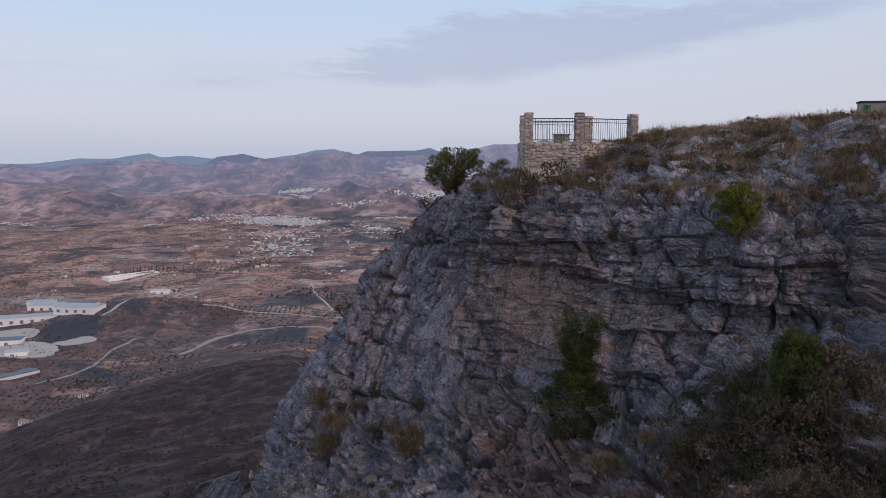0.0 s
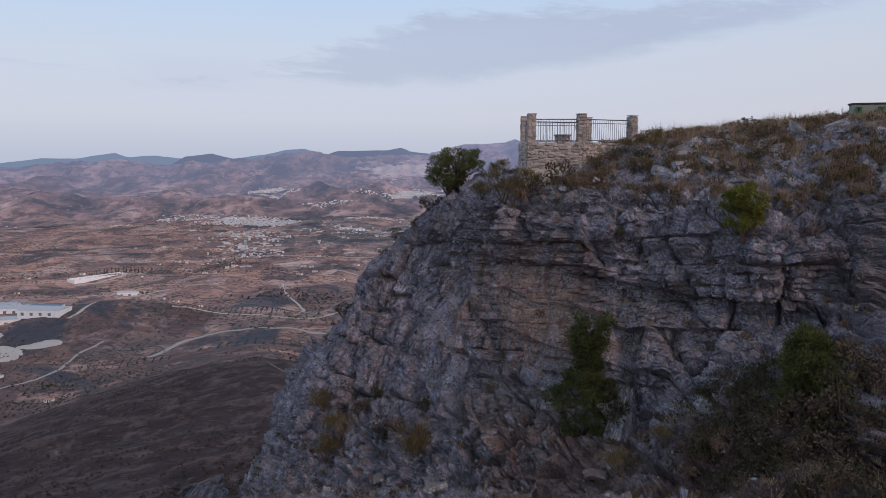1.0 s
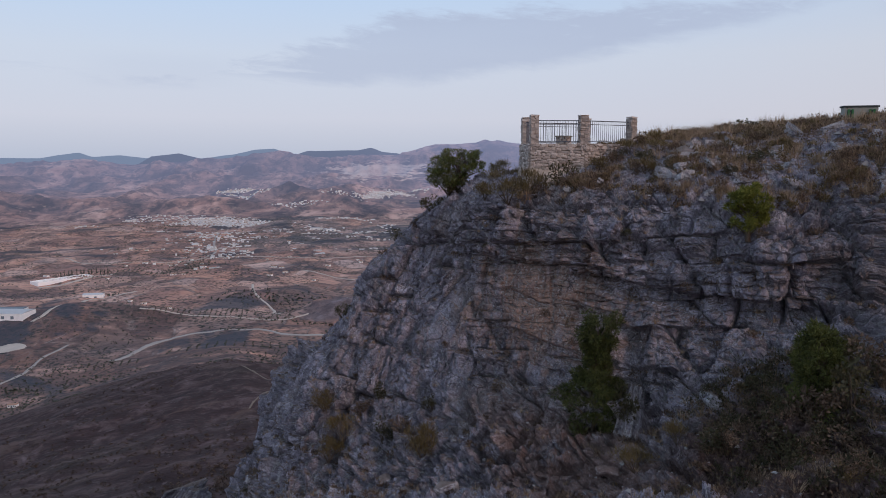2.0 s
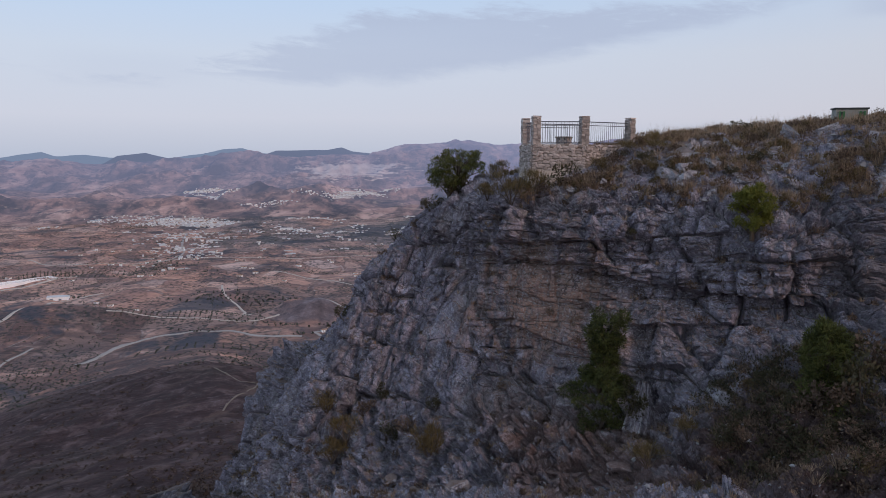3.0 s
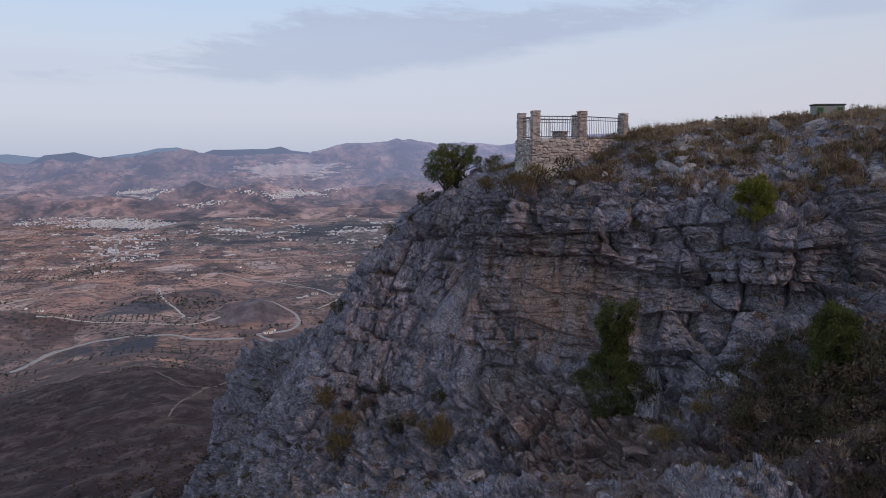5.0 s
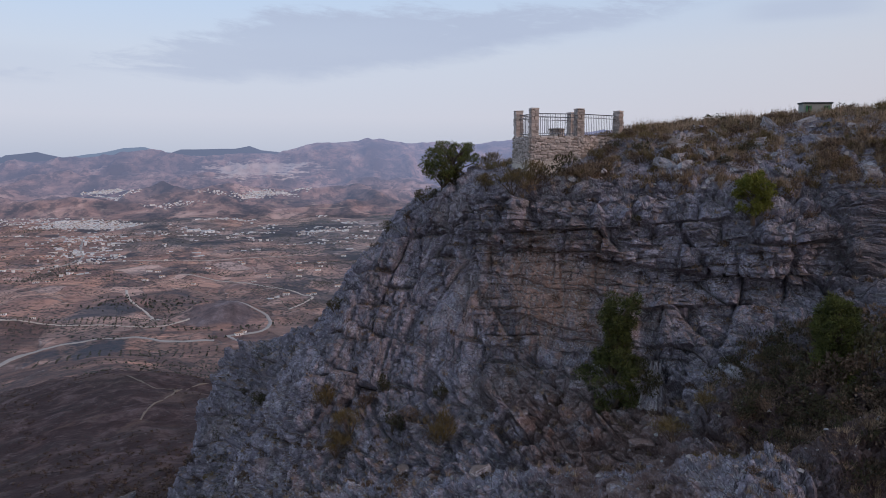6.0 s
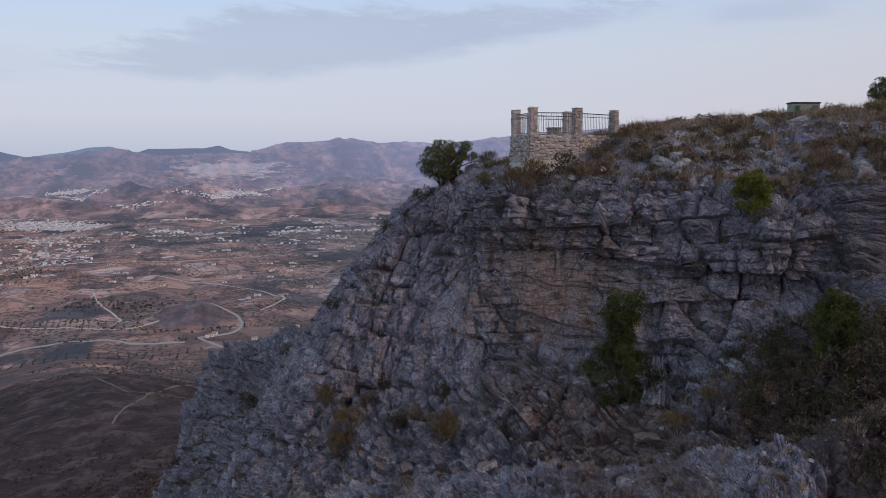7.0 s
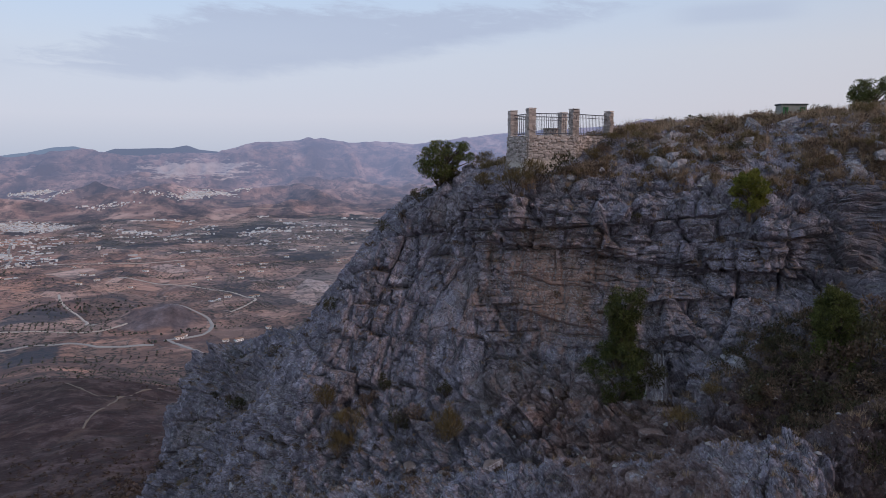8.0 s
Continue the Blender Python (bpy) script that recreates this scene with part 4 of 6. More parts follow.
def limb_mesh(rng, base, top, r, tips, bend=0.15):
    """A tapered, slightly crooked trunk with limbs to the tips."""
    bm = bmesh.new()
    b, t = Vector(base), Vector(top)
    pts = [b + (t - b) * f + Vector((rng.normal(0, bend), rng.normal(0, bend), 0)) * math.sin(f * math.pi) * (t - b).length * 0.25 for f in (0, 0.25, 0.5, 0.75, 1)]
    for i in range(4):
        bar(bm, pts[i], pts[i + 1], r * (1 - 0.2 * i), 8, r * (0.8 - 0.2 * i))
    for tip in tips:
        tip = Vector(tip)
        f = min(max((tip.z - b.z) / max((t - b).length, 0.1) - 0.25, 0.1), 0.9) * 4
        i = min(int(f), 3)
        a = pts[i].lerp(pts[i + 1], f - i)
        mid = a.lerp(tip, 0.55) + Vector((0, 0, 0.06 * (tip - a).length))
        bar(bm, a, mid, r * 0.35, 5, r * 0.22)
        bar(bm, mid, tip, r * 0.22, 5, r * 0.08)
    return bm


def pine(name, foot, height, width, mat, label, seed, low=0.15, shape="cone", clumps=60, leaf=0.16, lean=(0, 0), per=70):
    rng = np.random.default_rng(seed)
    th = thing(name, Matrix.Translation(foot), label, "tree")
    cs, rs = [], []
    for i in range(clumps):
        f = rng.uniform(0, 1) ** 0.85
        if shape == "cone":
            w = width / 2 * (1 - 0.62 * f) * (0.75 + 0.35 * math.sin(f * 9 + seed))
        elif shape == "round":
            w = width / 2 * math.sqrt(max(0.05, 1 - (2 * f - 0.9) ** 2 / 1.3))
        else:
            w = width / 2 * (0.45 + 0.65 * math.sin(min(1, f * 1.05) * 2.4))
        a = rng.uniform(0, 6.283)
        q = w * rng.uniform(0.35, 1.0) ** 0.6
        z = height * (low + (1 - low) * f)
        cs.append((q * math.cos(a) + lean[0] * f, q * math.sin(a) + lean[1] * f, z + rng.normal(0, 0.05 * height)))
        rs.append(width * rng.uniform(0.05, 0.09))
    part("trunk", limb_mesh(rng, (0, 0, -0.4), (lean[0] * 0.9, lean[1] * 0.9, height * 0.92), width * 0.05 + 0.02, cs[::3]), BARK, th, "rough grey-brown bark")
    q = leaves(rng, cs, rs, int(per * 1.7), leaf, leaf * 0.14, 0.35, 0.75)
    part("crown", soup_mesh("crown", q, 4), mat, th)
    return th


def shrub_meshes(seed, mat, kind):
    """Twigs and leaves of a knee-high bush one metre wide."""
    rng = np.random.default_rng(seed)
    cs, rs = [], []
    lobes = rng.integers(8, 14)
    for i in range(lobes):
        a, q = rng.uniform(0, 6.283), 0.40 * rng.uniform(0, 1) ** 0.6
        cs.append((q * math.cos(a), q * math.sin(a), rng.uniform(0.18, 0.62) * (1 - 0.6 * q)))
        rs.append(rng.uniform(0.10, 0.20))
    if kind == "spiky":
        q = leaves(rng, cs, rs, 85, 0.16, 0.011, 1.1, 0.8)
    else:
        q = leaves(rng, cs, rs, 72, 0.062, 0.030, 0.4, 0.8)
    le = soup_mesh("foliage", q, 4)
    le.materials.append(mat)
    bm = bmesh.new()
    for c in cs[:8]:
        bar(bm, (0, 0, -0.15), c, 0.018, 4, 0.006)
    tw = bpy.data.meshes.new("woody_base")
    bm.to_mesh(tw)
    bm.free()
    tw.materials.append(BARK)
    return le, tw


BUSH = {}
for i in range(4):
    BUSH["green", i] = shrub_meshes(300 + i, SHRUB, "leafy")
    BUSH["broom", i] = shrub_meshes(320 + i, BROOM, "spiky")
    BUSH["heath", i] = shrub_meshes(340 + i, HEATH, "leafy")
BUSH_LABEL = {"green": "dark green evergreen shrub on grey limestone", "broom": "olive-brown dry broom bush on the rocky slope", "heath": "brown dried heather bush between rocks"}


def shrub(kind, foot, w, h, rng, label="", group=""):
    i = int(rng.integers(4))
    le, tw = BUSH[kind, i]
    th = thing("shrub", Matrix.LocRotScale(foot, Euler((0, 0, rng.uniform(0, 6.28))), (w, w, h / 0.75)), label or BUSH_LABEL[kind], "shrub", group)
    part("foliage", le, None, th)
    part("woody_base", tw, None, th)
    return th


# pines of the crag
pine("pine_tree", on_crag(0.25, 35.6, 218.0) - Vector((0, 0, 0.1)), 2.35, 2.5, PINE, "small dark green pine with a rounded crown on the cliff edge", 3, 0.25, "umbrella", 120, 0.13, (0.75, 0.1), 85)
pine("pine_tree", on_crag(4.75, 25.8, 210.2) - Vector((0, 0, 0.75)), 4.5, 3.2, PINE, "slender green pine growing at the foot of the cliff wall", 5, 0.08, "cone", 165, 0.15, (0.25, 0.1), 100)
pine("pine_tree", on_crag(10.1, 20.4, 212.3) - Vector((0, 0, 0.5)), 3.1, 2.5, PINE, "bushy young pine among dark scrub below the cliff", 8, 0.10, "cone", 110, 0.17, (0.3, 0.2), 80)
pine("pine_shrub", on_crag(10.0, 24.9, 217.5) - Vector((0, 0, 0.05)), 1.5, 1.55, PINE_LIGHT, "bright yellow-green young pine rooted in the cliff face", 12, 0.12, "round", 70, 0.15, (0, 0), 80)
pine("pine_tree", Vector((33.3, 40.2, 220.3)), 4.4, 2.9, PINE, "dark pine standing behind the crest of the hill", 15, 0.45, "umbrella", 120, 0.2, (0.5, 0), 80)

rng = np.random.default_rng(41)
# single bushes: kind, place, width, height
for kind, x, y, z, w, h in (
    ("broom", 2.5, 31.6, 218.2, 2.0, 1.4), ("broom", 3.3, 31.4, 218.4, 1.5, 1.3), ("green", 4.7, 30.9, 218.7, 1.6, 1.4), ("broom", 1.6, 32.8, 218.2, 1.3, 0.8), ("broom", 3.0, 35.9, 218.9, 1.3, 1.1), ("broom", 2.2, 34.8, 218.6, 1.4, 0.9),
    ("green", 0.6, 35.2, 218.1, 1.5, 1.1), ("green", -0.6, 35.9, 217.4, 1.2, 0.9), ("green", -2.5, 37.0, 215.9, 1.0, 0.7), ("heath", -1.4, 36.4, 216.4, 0.7, 0.6), ("green", -5.4, 36.9, 212.0, 0.9, 0.8),
    ("green", 6.6, 27.5, 216.9, 0.8, 0.5), ("heath", 7.2, 27.4, 216.9, 0.7, 0.4), ("green", 14.7, 34.4, 221.2, 1.8, 0.9), ("green", 8.0, 30.1, 219.9, 1.0, 0.7), ("broom", 9.2, 31.5, 220.5, 1.4, 0.7),
    ("green", -3.2, 31.6, 207.4, 1.5, 1.2), ("broom", -1.4, 29.6, 207.4, 2.0, 1.6), ("broom", -4.9, 32.7, 207.0, 1.7, 1.1), ("green", -1.1, 30.9, 209.1, 1.0, 0.8), ("green", -3.3, 33.5, 208.6, 1.1, 0.9), ("broom", -5.8, 34.4, 207.8, 1.7, 1.2), ("broom", -5.6, 32.6, 206.2, 1.5, 1.2), ("heath", -4.2, 33.4, 208.0, 1.4, 0.9), ("heath", -2.2, 31.2, 208.0, 1.4, 0.9),
    ("green", 7.4, 20.9, 211.0, 1.5, 1.0), ("broom", 6.5, 22.1, 210.9, 1.1, 0.8), ("broom", 5.3, 22.3, 209.9, 1.5, 0.9), ("green", 6.5, 18.9, 209.0, 0.9, 0.6), ("broom", 5.0, 20.6, 209.3, 1.0, 0.8), ("heath", 1.8, 29.2, 210.3, 0.7, 0.5), ("green", 5.6, 25.2, 210.4, 1.8, 1.6), ("heath", 2.3, 30.1, 211.6, 0.5, 0.35),
    ("heath", 9.9, 19.9, 212.3, 2.0, 1.5), ("green", 10.8, 19.3, 212.6, 2.2, 2.1), ("heath", 11.8, 19.4, 213.4, 2.2, 1.9), ("green", 9.2, 20.6, 211.7, 1.5, 1.1), ("green", 8.9, 19.6, 211.1, 1.5, 1.2), ("heath", 8.6, 18.3, 210.5, 1.3, 0.9), ("green", 11.2, 21.0, 213.2, 2.0, 1.7), ("green", 9.3, 22.2, 212.2, 1.2, 0.9), ("heath", 10.2, 18.3, 211.7, 1.6, 1.2),
    ("green", 20.3, 31.6, 222.0, 1.1, 0.7), ("green", 21.8, 30.8, 222.3, 0.9, 0.7), ("green", 12.9, 36.2, 221.3, 0.8, 0.6), ("broom", -6.6, 52, 204.5, 2.0, 1.3), ("green", -7.4, 49, 203.5, 2.2, 1.5), ("broom", -8.2, 46, 203.5, 1.8, 1.2), ("green", -8.8, 57, 200.5, 2.2, 1.6), ("broom", -6.0, 57, 204.2, 2.0, 1.3), ("green", -9.8, 62, 198.2, 2.2, 1.6), ("heath", -10.0, 51, 197.5, 2.0, 1.5), ("green", 12.0, 28.0, 219.9, 1.1, 0.5), ("green", 10.6, 27.5, 219.4, 0.9, 0.45), ("green", 16.4, 25.0, 219.4, 0.9, 0.7),
    ("broom", 6.5, 31.2, 219.4, 1.1, 0.7), ("heath", 7.1, 31.4, 219.6, 1.0, 0.6), ("green", 7.5, 31.9, 219.9, 0.9, 0.6), ("broom", 8.1, 32.2, 220.2, 1.1, 0.7), ("heath", 8.7, 32.6, 220.4, 0.9, 0.6), ("broom", 9.4, 33.2, 220.6, 1.1, 0.7)):
    shrub(kind, on_crag(x, y, z), w, h, rng)

# ---- scattered cover of the crag ----
flatN, flatP, flatV, flatU = CRAG_N.reshape(-1, 3), CRAG.reshape(-1, 3), CRAG_V.reshape(-1), CRAG_U.reshape(-1)
if flatN[len(flatN) // 3, 1] > 0:
    flatN = -flatN


def pick(rng, weight, n):
    w = weight / weight.sum()
    return rng.choice(len(w), n, False, w)


area = np.linalg.norm(np.cross(_d2, _d1), axis=2).reshape(-1)
upness = np.clip(flatN[:, 2], 0, 1)
clear = np.hypot(flatP[:, 0] - 6.0, flatP[:, 1] - 33.6) > 3.0
on_top = (flatV > 1.5) * (1 - smooth(3.7, 4.25, flatV)) * smooth(5.6, 7.0, flatU) * clear
on_face = smooth(4.0, 4.5, flatV) * (flatV < 7.6) * (flatU > 1.2)
on_talus = smooth(7.6, 8.4, flatV) * (flatV < 9.9) * (flatU > 1.2)
right_low = smooth(6.5, 8.5, flatP[:, 0]) * (flatP[:, 1] < 23.5) * (flatP[:, 2] < 213.6) * (flatV < 9.9)
patchy = smooth(-0.15, 0.25, fbm(flatP * 0.55, 3, 171))
clumped = (0.25 + patchy) * smooth(-0.05, 0.22, fbm(flatP * 1.3, 3, 177))

spots = [("broom", pick(rng, area * on_top * patchy, 26), 0.5, 0.95), ("heath", pick(rng, area * on_top * patchy, 32), 0.45, 0.9), ("green", pick(rng, area * on_top * patchy, 12), 0.4, 0.8),
         ("heath", pick(rng, area * on_face * smooth(0.45, 0.75, upness), 14), 0.2, 0.5), ("green", pick(rng, area * on_face * smooth(0.45, 0.75, upness), 8), 0.2, 0.5),
         ("broom", pick(rng, area * on_talus * patchy * smooth(0.3, 0.6, upness), 16), 0.4, 0.9), ("heath", pick(rng, area * on_talus * patchy * smooth(0.3, 0.6, upness), 16), 0.35, 0.8), ("green", pick(rng, area * on_talus * patchy * smooth(0.3, 0.6, upness), 6), 0.3, 0.6),
         ("heath", pick(rng, area * right_low, 22), 0.6, 1.2), ("broom", pick(rng, area * right_low, 6), 0.5, 0.9), ("green", pick(rng, area * right_low, 12), 0.6, 1.2)]
gully = (np.exp(-((flatU - 2.4) / 0.28) ** 2) + 0.8 * np.exp(-((flatU - 1.5) / 0.2) ** 2)) * (flatV > 3.9) * (flatV < 9.8) + 1.2 * smooth(8.2, 9.0, flatV) * (flatV < 9.9) * (flatU > 0.9) * (flatU < 2.6)
spots += [("green", pick(rng, area * gully, 22), 0.7, 1.7), ("heath", pick(rng, area * gully, 20), 0.6, 1.5), ("broom", pick(rng, area * gully, 6), 0.6, 1.3)]
for kind, ids, lo, hi in spots:
    for k in ids:
        w = rng.uniform(lo, hi)
        shrub(kind, Vector(flatP[k]) - Vector((0, 0, 0.03)), w, w * rng.uniform(0.55, 0.85), rng, group="scrub of the crag")


# low growth that nobody could count
def low_growth(name, ids, lo, hi, mat, label, per=26):
    feet = flatP[ids]
    r = rng.uniform(lo, hi, len(ids))
    cs = np.concatenate([feet + np.stack((r * rng.normal(0, 0.5, len(ids)), r * rng.normal(0, 0.5, len(ids)), r * k), 1) for k in (0.35, 0.55, 0.8)])
    ob = tagged(new(name, soup_mesh(name, leaves(rng, cs, np.concatenate((r, r * 0.9, r * 0.7)), per, 0.11, 0.036, 0.9, 0.7), 4)), label, "scrub", kind="stuff")
    ob.data.materials.append(mat)


low_growth("low_heath", pick(rng, area * on_top * (0.05 + clumped), 620), 0.10, 0.34, HEATH, "low brown dried scrub over the upper slope")
low_growth("low_broom", pick(rng, area * on_top * (0.05 + clumped), 520), 0.10, 0.32, BROOM, "low straw-coloured scrub over the upper slope")
low_growth("low_thyme", pick(rng, area * (on_talus * smooth(0.25, 0.6, upness) * (0.2 + patchy) + 0.4 * on_face * smooth(0.5, 0.8, upness)), 420), 0.08, 0.24, HEATH, "low brown scrub in the cracks of the crag")
low_growth("gully_thorn", pick(rng, area * gully, 420), 0.2, 0.55, SHRUB, "low dark scrub in the gully beside the spur")
low_growth("low_thorn", pick(rng, area * right_low, 520), 0.16, 0.42, SHRUB, "low dark scrub below the cliff")
low_growth("low_bracken", pick(rng, area * right_low, 520), 0.14, 0.40, HEATH, "low reddish-brown scrub below the cliff")


def tufts(rng, feet, blades, length, spread):
    """Grass: every blade one narrow three-cornered face, leaning out from its foot."""
    n = len(feet)
    f = np.repeat(feet, blades, 0)
    size = np.repeat(rng.uniform(0.5, 1.25, n), blades)[:, None]
    a = rng.uniform(0, 6.283, n * blades)
    lean = rng.uniform(0.05, spread, n * blades)
    foot = f + np.stack((np.cos(a), np.sin(a), 0 * a), 1) * rng.uniform(0, 0.09, n * blades)[:, None] * size - np.array([0, 0, 0.03])
    tip = foot + np.stack((np.cos(a) * np.sin(lean), np.sin(a) * np.sin(lean), np.cos(lean)), 1) * (length * rng.uniform(0.5, 1.1, n * blades))[:, None] * size
    side = np.stack((-np.sin(a + 0.8), np.cos(a + 0.8), 0 * a), 1) * 0.011
    return np.stack((foot - side, foot + side, tip), 1).reshape(-1, 3)


sets = [tufts(rng, flatP[pick(rng, area * on_top * (0.05 + clumped), 2600)], 34, 0.50, 0.95),
        tufts(rng, flatP[pick(rng, area * on_top * smooth(2.6, 2.0, flatV), 700)], 30, 0.62, 0.7),
        tufts(rng, flatP[pick(rng, area * on_face * smooth(0.4, 0.7, upness), 420)], 24, 0.28, 0.9),
        tufts(rng, flatP[pick(rng, area * on_talus * (0.15 + patchy) * smooth(0.25, 0.6, upness), 900)], 26, 0.34, 0.9),
        tufts(rng, flatP[pick(rng, area * right_low, 480)], 28, 0.45, 0.8)]
grass = tagged(new("dry_grass", soup_mesh("dry_grass", np.concatenate(sets), 3)), "straw-brown dry grass tufts over the rocky slope", "grass", kind="stuff")
grass.data.materials.append(GRASS)

# loose stones on the slope and scree
def stone_soup(rng, feet, lo, hi):
    base = np.array([(1, 0, 0), (0, 1, 0), (-1, 0, 0), (0, -1, 0), (0, 0, 1), (0, 0, -1)], float)
    tri = [(0, 1, 4), (1, 2, 4), (2, 3, 4), (3, 0, 4), (1, 0, 5), (2, 1, 5), (3, 2, 5), (0, 3, 5)]
    n = len(feet)
    v = base[None] * rng.uniform(0.55, 1.25, (n, 6, 1)) + rng.normal(0, 0.16, (n, 6, 3))
    v = v * (rng.uniform(0, 1, (n, 1, 1)) ** 3 * (hi - lo) + lo) * np.array([1, 1, 0.75])
    v = v + feet[:, None]
    return v[:, np.array(tri).reshape(-1)].reshape(-1, 3)


LOOSE = plain("loose_limestone", (0.30, 0.28, 0.28), 0.92, 0.3, 4.0, 0.5, 0.02, piece=0.35)
scree = tagged(new("loose_stones", soup_mesh("loose_stones", np.concatenate((stone_soup(rng, flatP[pick(rng, area * on_talus * smooth(0.2, 0.6, upness), 1700)], 0.03, 0.13), stone_soup(rng, flatP[pick(rng, area * on_top * clear, 900)], 0.03, 0.2), stone_soup(rng, flatP[pick(rng, area * right_low, 700)], 0.03, 0.09))), 3)), "loose grey limestone rubble", "stones", kind="stuff")
scree.data.materials.append(LOOSE)

def boulder_mesh(seed):
    """A weathered limestone block with flat breaks, about one metre across."""
    rg = np.random.default_rng(seed)
    bm = bmesh.new()
    bmesh.ops.create_cube(bm, size=1)
    bmesh.ops.subdivide_edges(bm, edges=bm.edges[:], cuts=3, use_grid_fill=True)
    cuts = [(Vector(rg.normal(size=3)).normalized(), rg.uniform(0.34, 0.5)) for _ in range(9)]
    for v in bm.verts:
        for d, k in cuts:
            over = v.co.dot(d) - k
            if over > 0:
                v.co -= d * over
        v.co += v.co.normalized() * 0.10 * noise.fractal(v.co * 3 + Vector((seed, 0, 0)), 1.0, 2.0, 4)
    me = bpy.data.meshes.new("boulder")
    bm.to_mesh(me)
    bm.free()
    me.materials.append(ROCK)
    return me


BOULDERS = [boulder_mesh(700 + i) for i in range(7)]
brow = area * on_top * smooth(2.2, 3.2, flatV)
for k in np.concatenate((pick(rng, brow, 70), pick(rng, area * on_top, 40), pick(rng, area * on_talus * smooth(0.3, 0.6, upness), 36))):
    sz = rng.uniform(0.22, 0.75)
    ob = new("boulder", BOULDERS[int(rng.integers(7))])
    ob.matrix_basis = Matrix.LocRotScale(Vector(flatP[k]) + Vector((0, 0, 0.02)), Euler((rng.normal(0, 0.2), rng.normal(0, 0.2), rng.uniform(0, 6.28))), (sz * rng.uniform(0.9, 1.7), sz * rng.uniform(0.8, 1.2), sz * rng.uniform(0.5, 0.8)))
    tagged(ob, "pale grey limestone boulder lying between dry grass", "rock", "boulders of the slope")

# ---- lookout platform ----
CORNERS = [(3.80, 34.62), (3.76, 32.42), (5.95, 32.25), (8.61, 33.54), (6.92, 35.30)]
WALL_TOP = 220.62
MID = (sum(c[0] for c in CORNERS) / 5, sum(c[1] for c in CORNERS) / 5)


def ring(off, z):
    out = []
    for x, y in CORNERS:
        d = Vector((x - MID[0], y - MID[1])).normalized()
        out.append(Vector((x + d.x * off, y + d.y * off, z)))
    return out


def build_lookout():
    th = thing("lookout", Matrix.Identity(4), "small stone lookout terrace with rubble pillars on the cliff top", "lookout")
    bm = bmesh.new()
    levels = [ring(0.22, WALL_TOP), ring(0.24, 220.0), ring(0.28, 219.55), ring(0.40, 218.9), ring(0.48, 217.6)]
    vs = [[bm.verts.new(p) for p in l] for l in levels]
    for a, b in zip(vs, vs[1:]):
        for i in range(5):
            j = (i + 1) % 5
            bm.faces.new((a[i], b[i], b[j], a[j]))
    bm.faces.new(vs[-1])
    bmesh.ops.recalc_face_normals(bm, faces=bm.faces)
    wall = part("wall", bm, RENDER, th, "rubble wall with a pale rendered foot")
    wall.data.materials.append(MORTAR)
    for f in wall.data.polygons:
        f.material_index = 1 if f.center.z > 219.6 else 0
    bm = bmesh.new()
    bm.faces.new([bm.verts.new(p) for p in ring(0.2, WALL_TOP + 0.004)])
    r = bmesh.ops.extrude_face_region(bm, geom=bm.faces[:])
    bmesh.ops.translate(bm, verts=[v for v in r["geom"] if isinstance(v, bmesh.types.BMVert)], vec=(0, 0, 0.03))
    bmesh.ops.recalc_face_normals(bm, faces=bm.faces)
    part("floor", bm, MORTAR, th, "cement terrace floor")
    return th, wall


def stone_mesh(seed):
    """One dressed rubble stone, unit size, its face towards -y."""
    rng = np.random.default_rng(seed)
    bm = bmesh.new()
    bmesh.ops.create_cube(bm, size=1)
    bmesh.ops.bevel(bm, geom=bm.edges[:], offset=0.2, segments=1, affect="EDGES")
    for v in bm.verts:
        v.co += Vector(rng.normal(0, 0.075, 3))
    me = bpy.data.meshes.new("stone")
    bm.to_mesh(me)
    bm.free()
    me.materials.append(STONE)
    return me


lookout, look_wall = build_lookout()
STONES = [stone_mesh(500 + i) for i in range(8)]


def courses(rng, length, z0, z1, lo=0.15, hi=0.38):
    """Random rubble: middle, width and height of each stone along a wall."""
    z = z0
    while z < z1 - 0.04:
        h = min(rng.uniform(0.09, 0.15), z1 - z)
        s = -rng.uniform(0, 0.12)
        while s < length:
            w = rng.uniform(lo, hi)
            a, b = max(s, 0), min(s + w, length)
            if b - a > 0.05:
                yield (a + b) / 2, z + h / 2 + rng.normal(0, 0.022), b - a, h * rng.uniform(0.85, 1.3)
            s += w
        z += h


def lay_stones():
    rng = np.random.default_rng(61)
    for i in (0, 1, 2):
        a, b = ring(0.22, 0)[i], ring(0.22, 0)[i + 1]
        along = (b - a)
        yaw = math.atan2(along.y, along.x)
        length = along.length
        low = (219.35, 219.5, 219.75)[i]
        for s, z, w, h in courses(rng, length, low, WALL_TOP + 0.02, 0.14, 0.36):
            p = a + along * (s / length)
            ob = part("stone", STONES[int(rng.integers(8))], None, look_wall)
            out = Vector((math.sin(yaw), -math.cos(yaw), 0)) * 0.02 * (WALL_TOP - z + 0.2)
            ob.matrix_basis = Matrix.LocRotScale((p.x + out.x, p.y + out.y, z), Euler((0, rng.normal(0, 0.13), yaw)), (w - 0.012, 0.13 + rng.uniform(0, 0.04), h - 0.012))


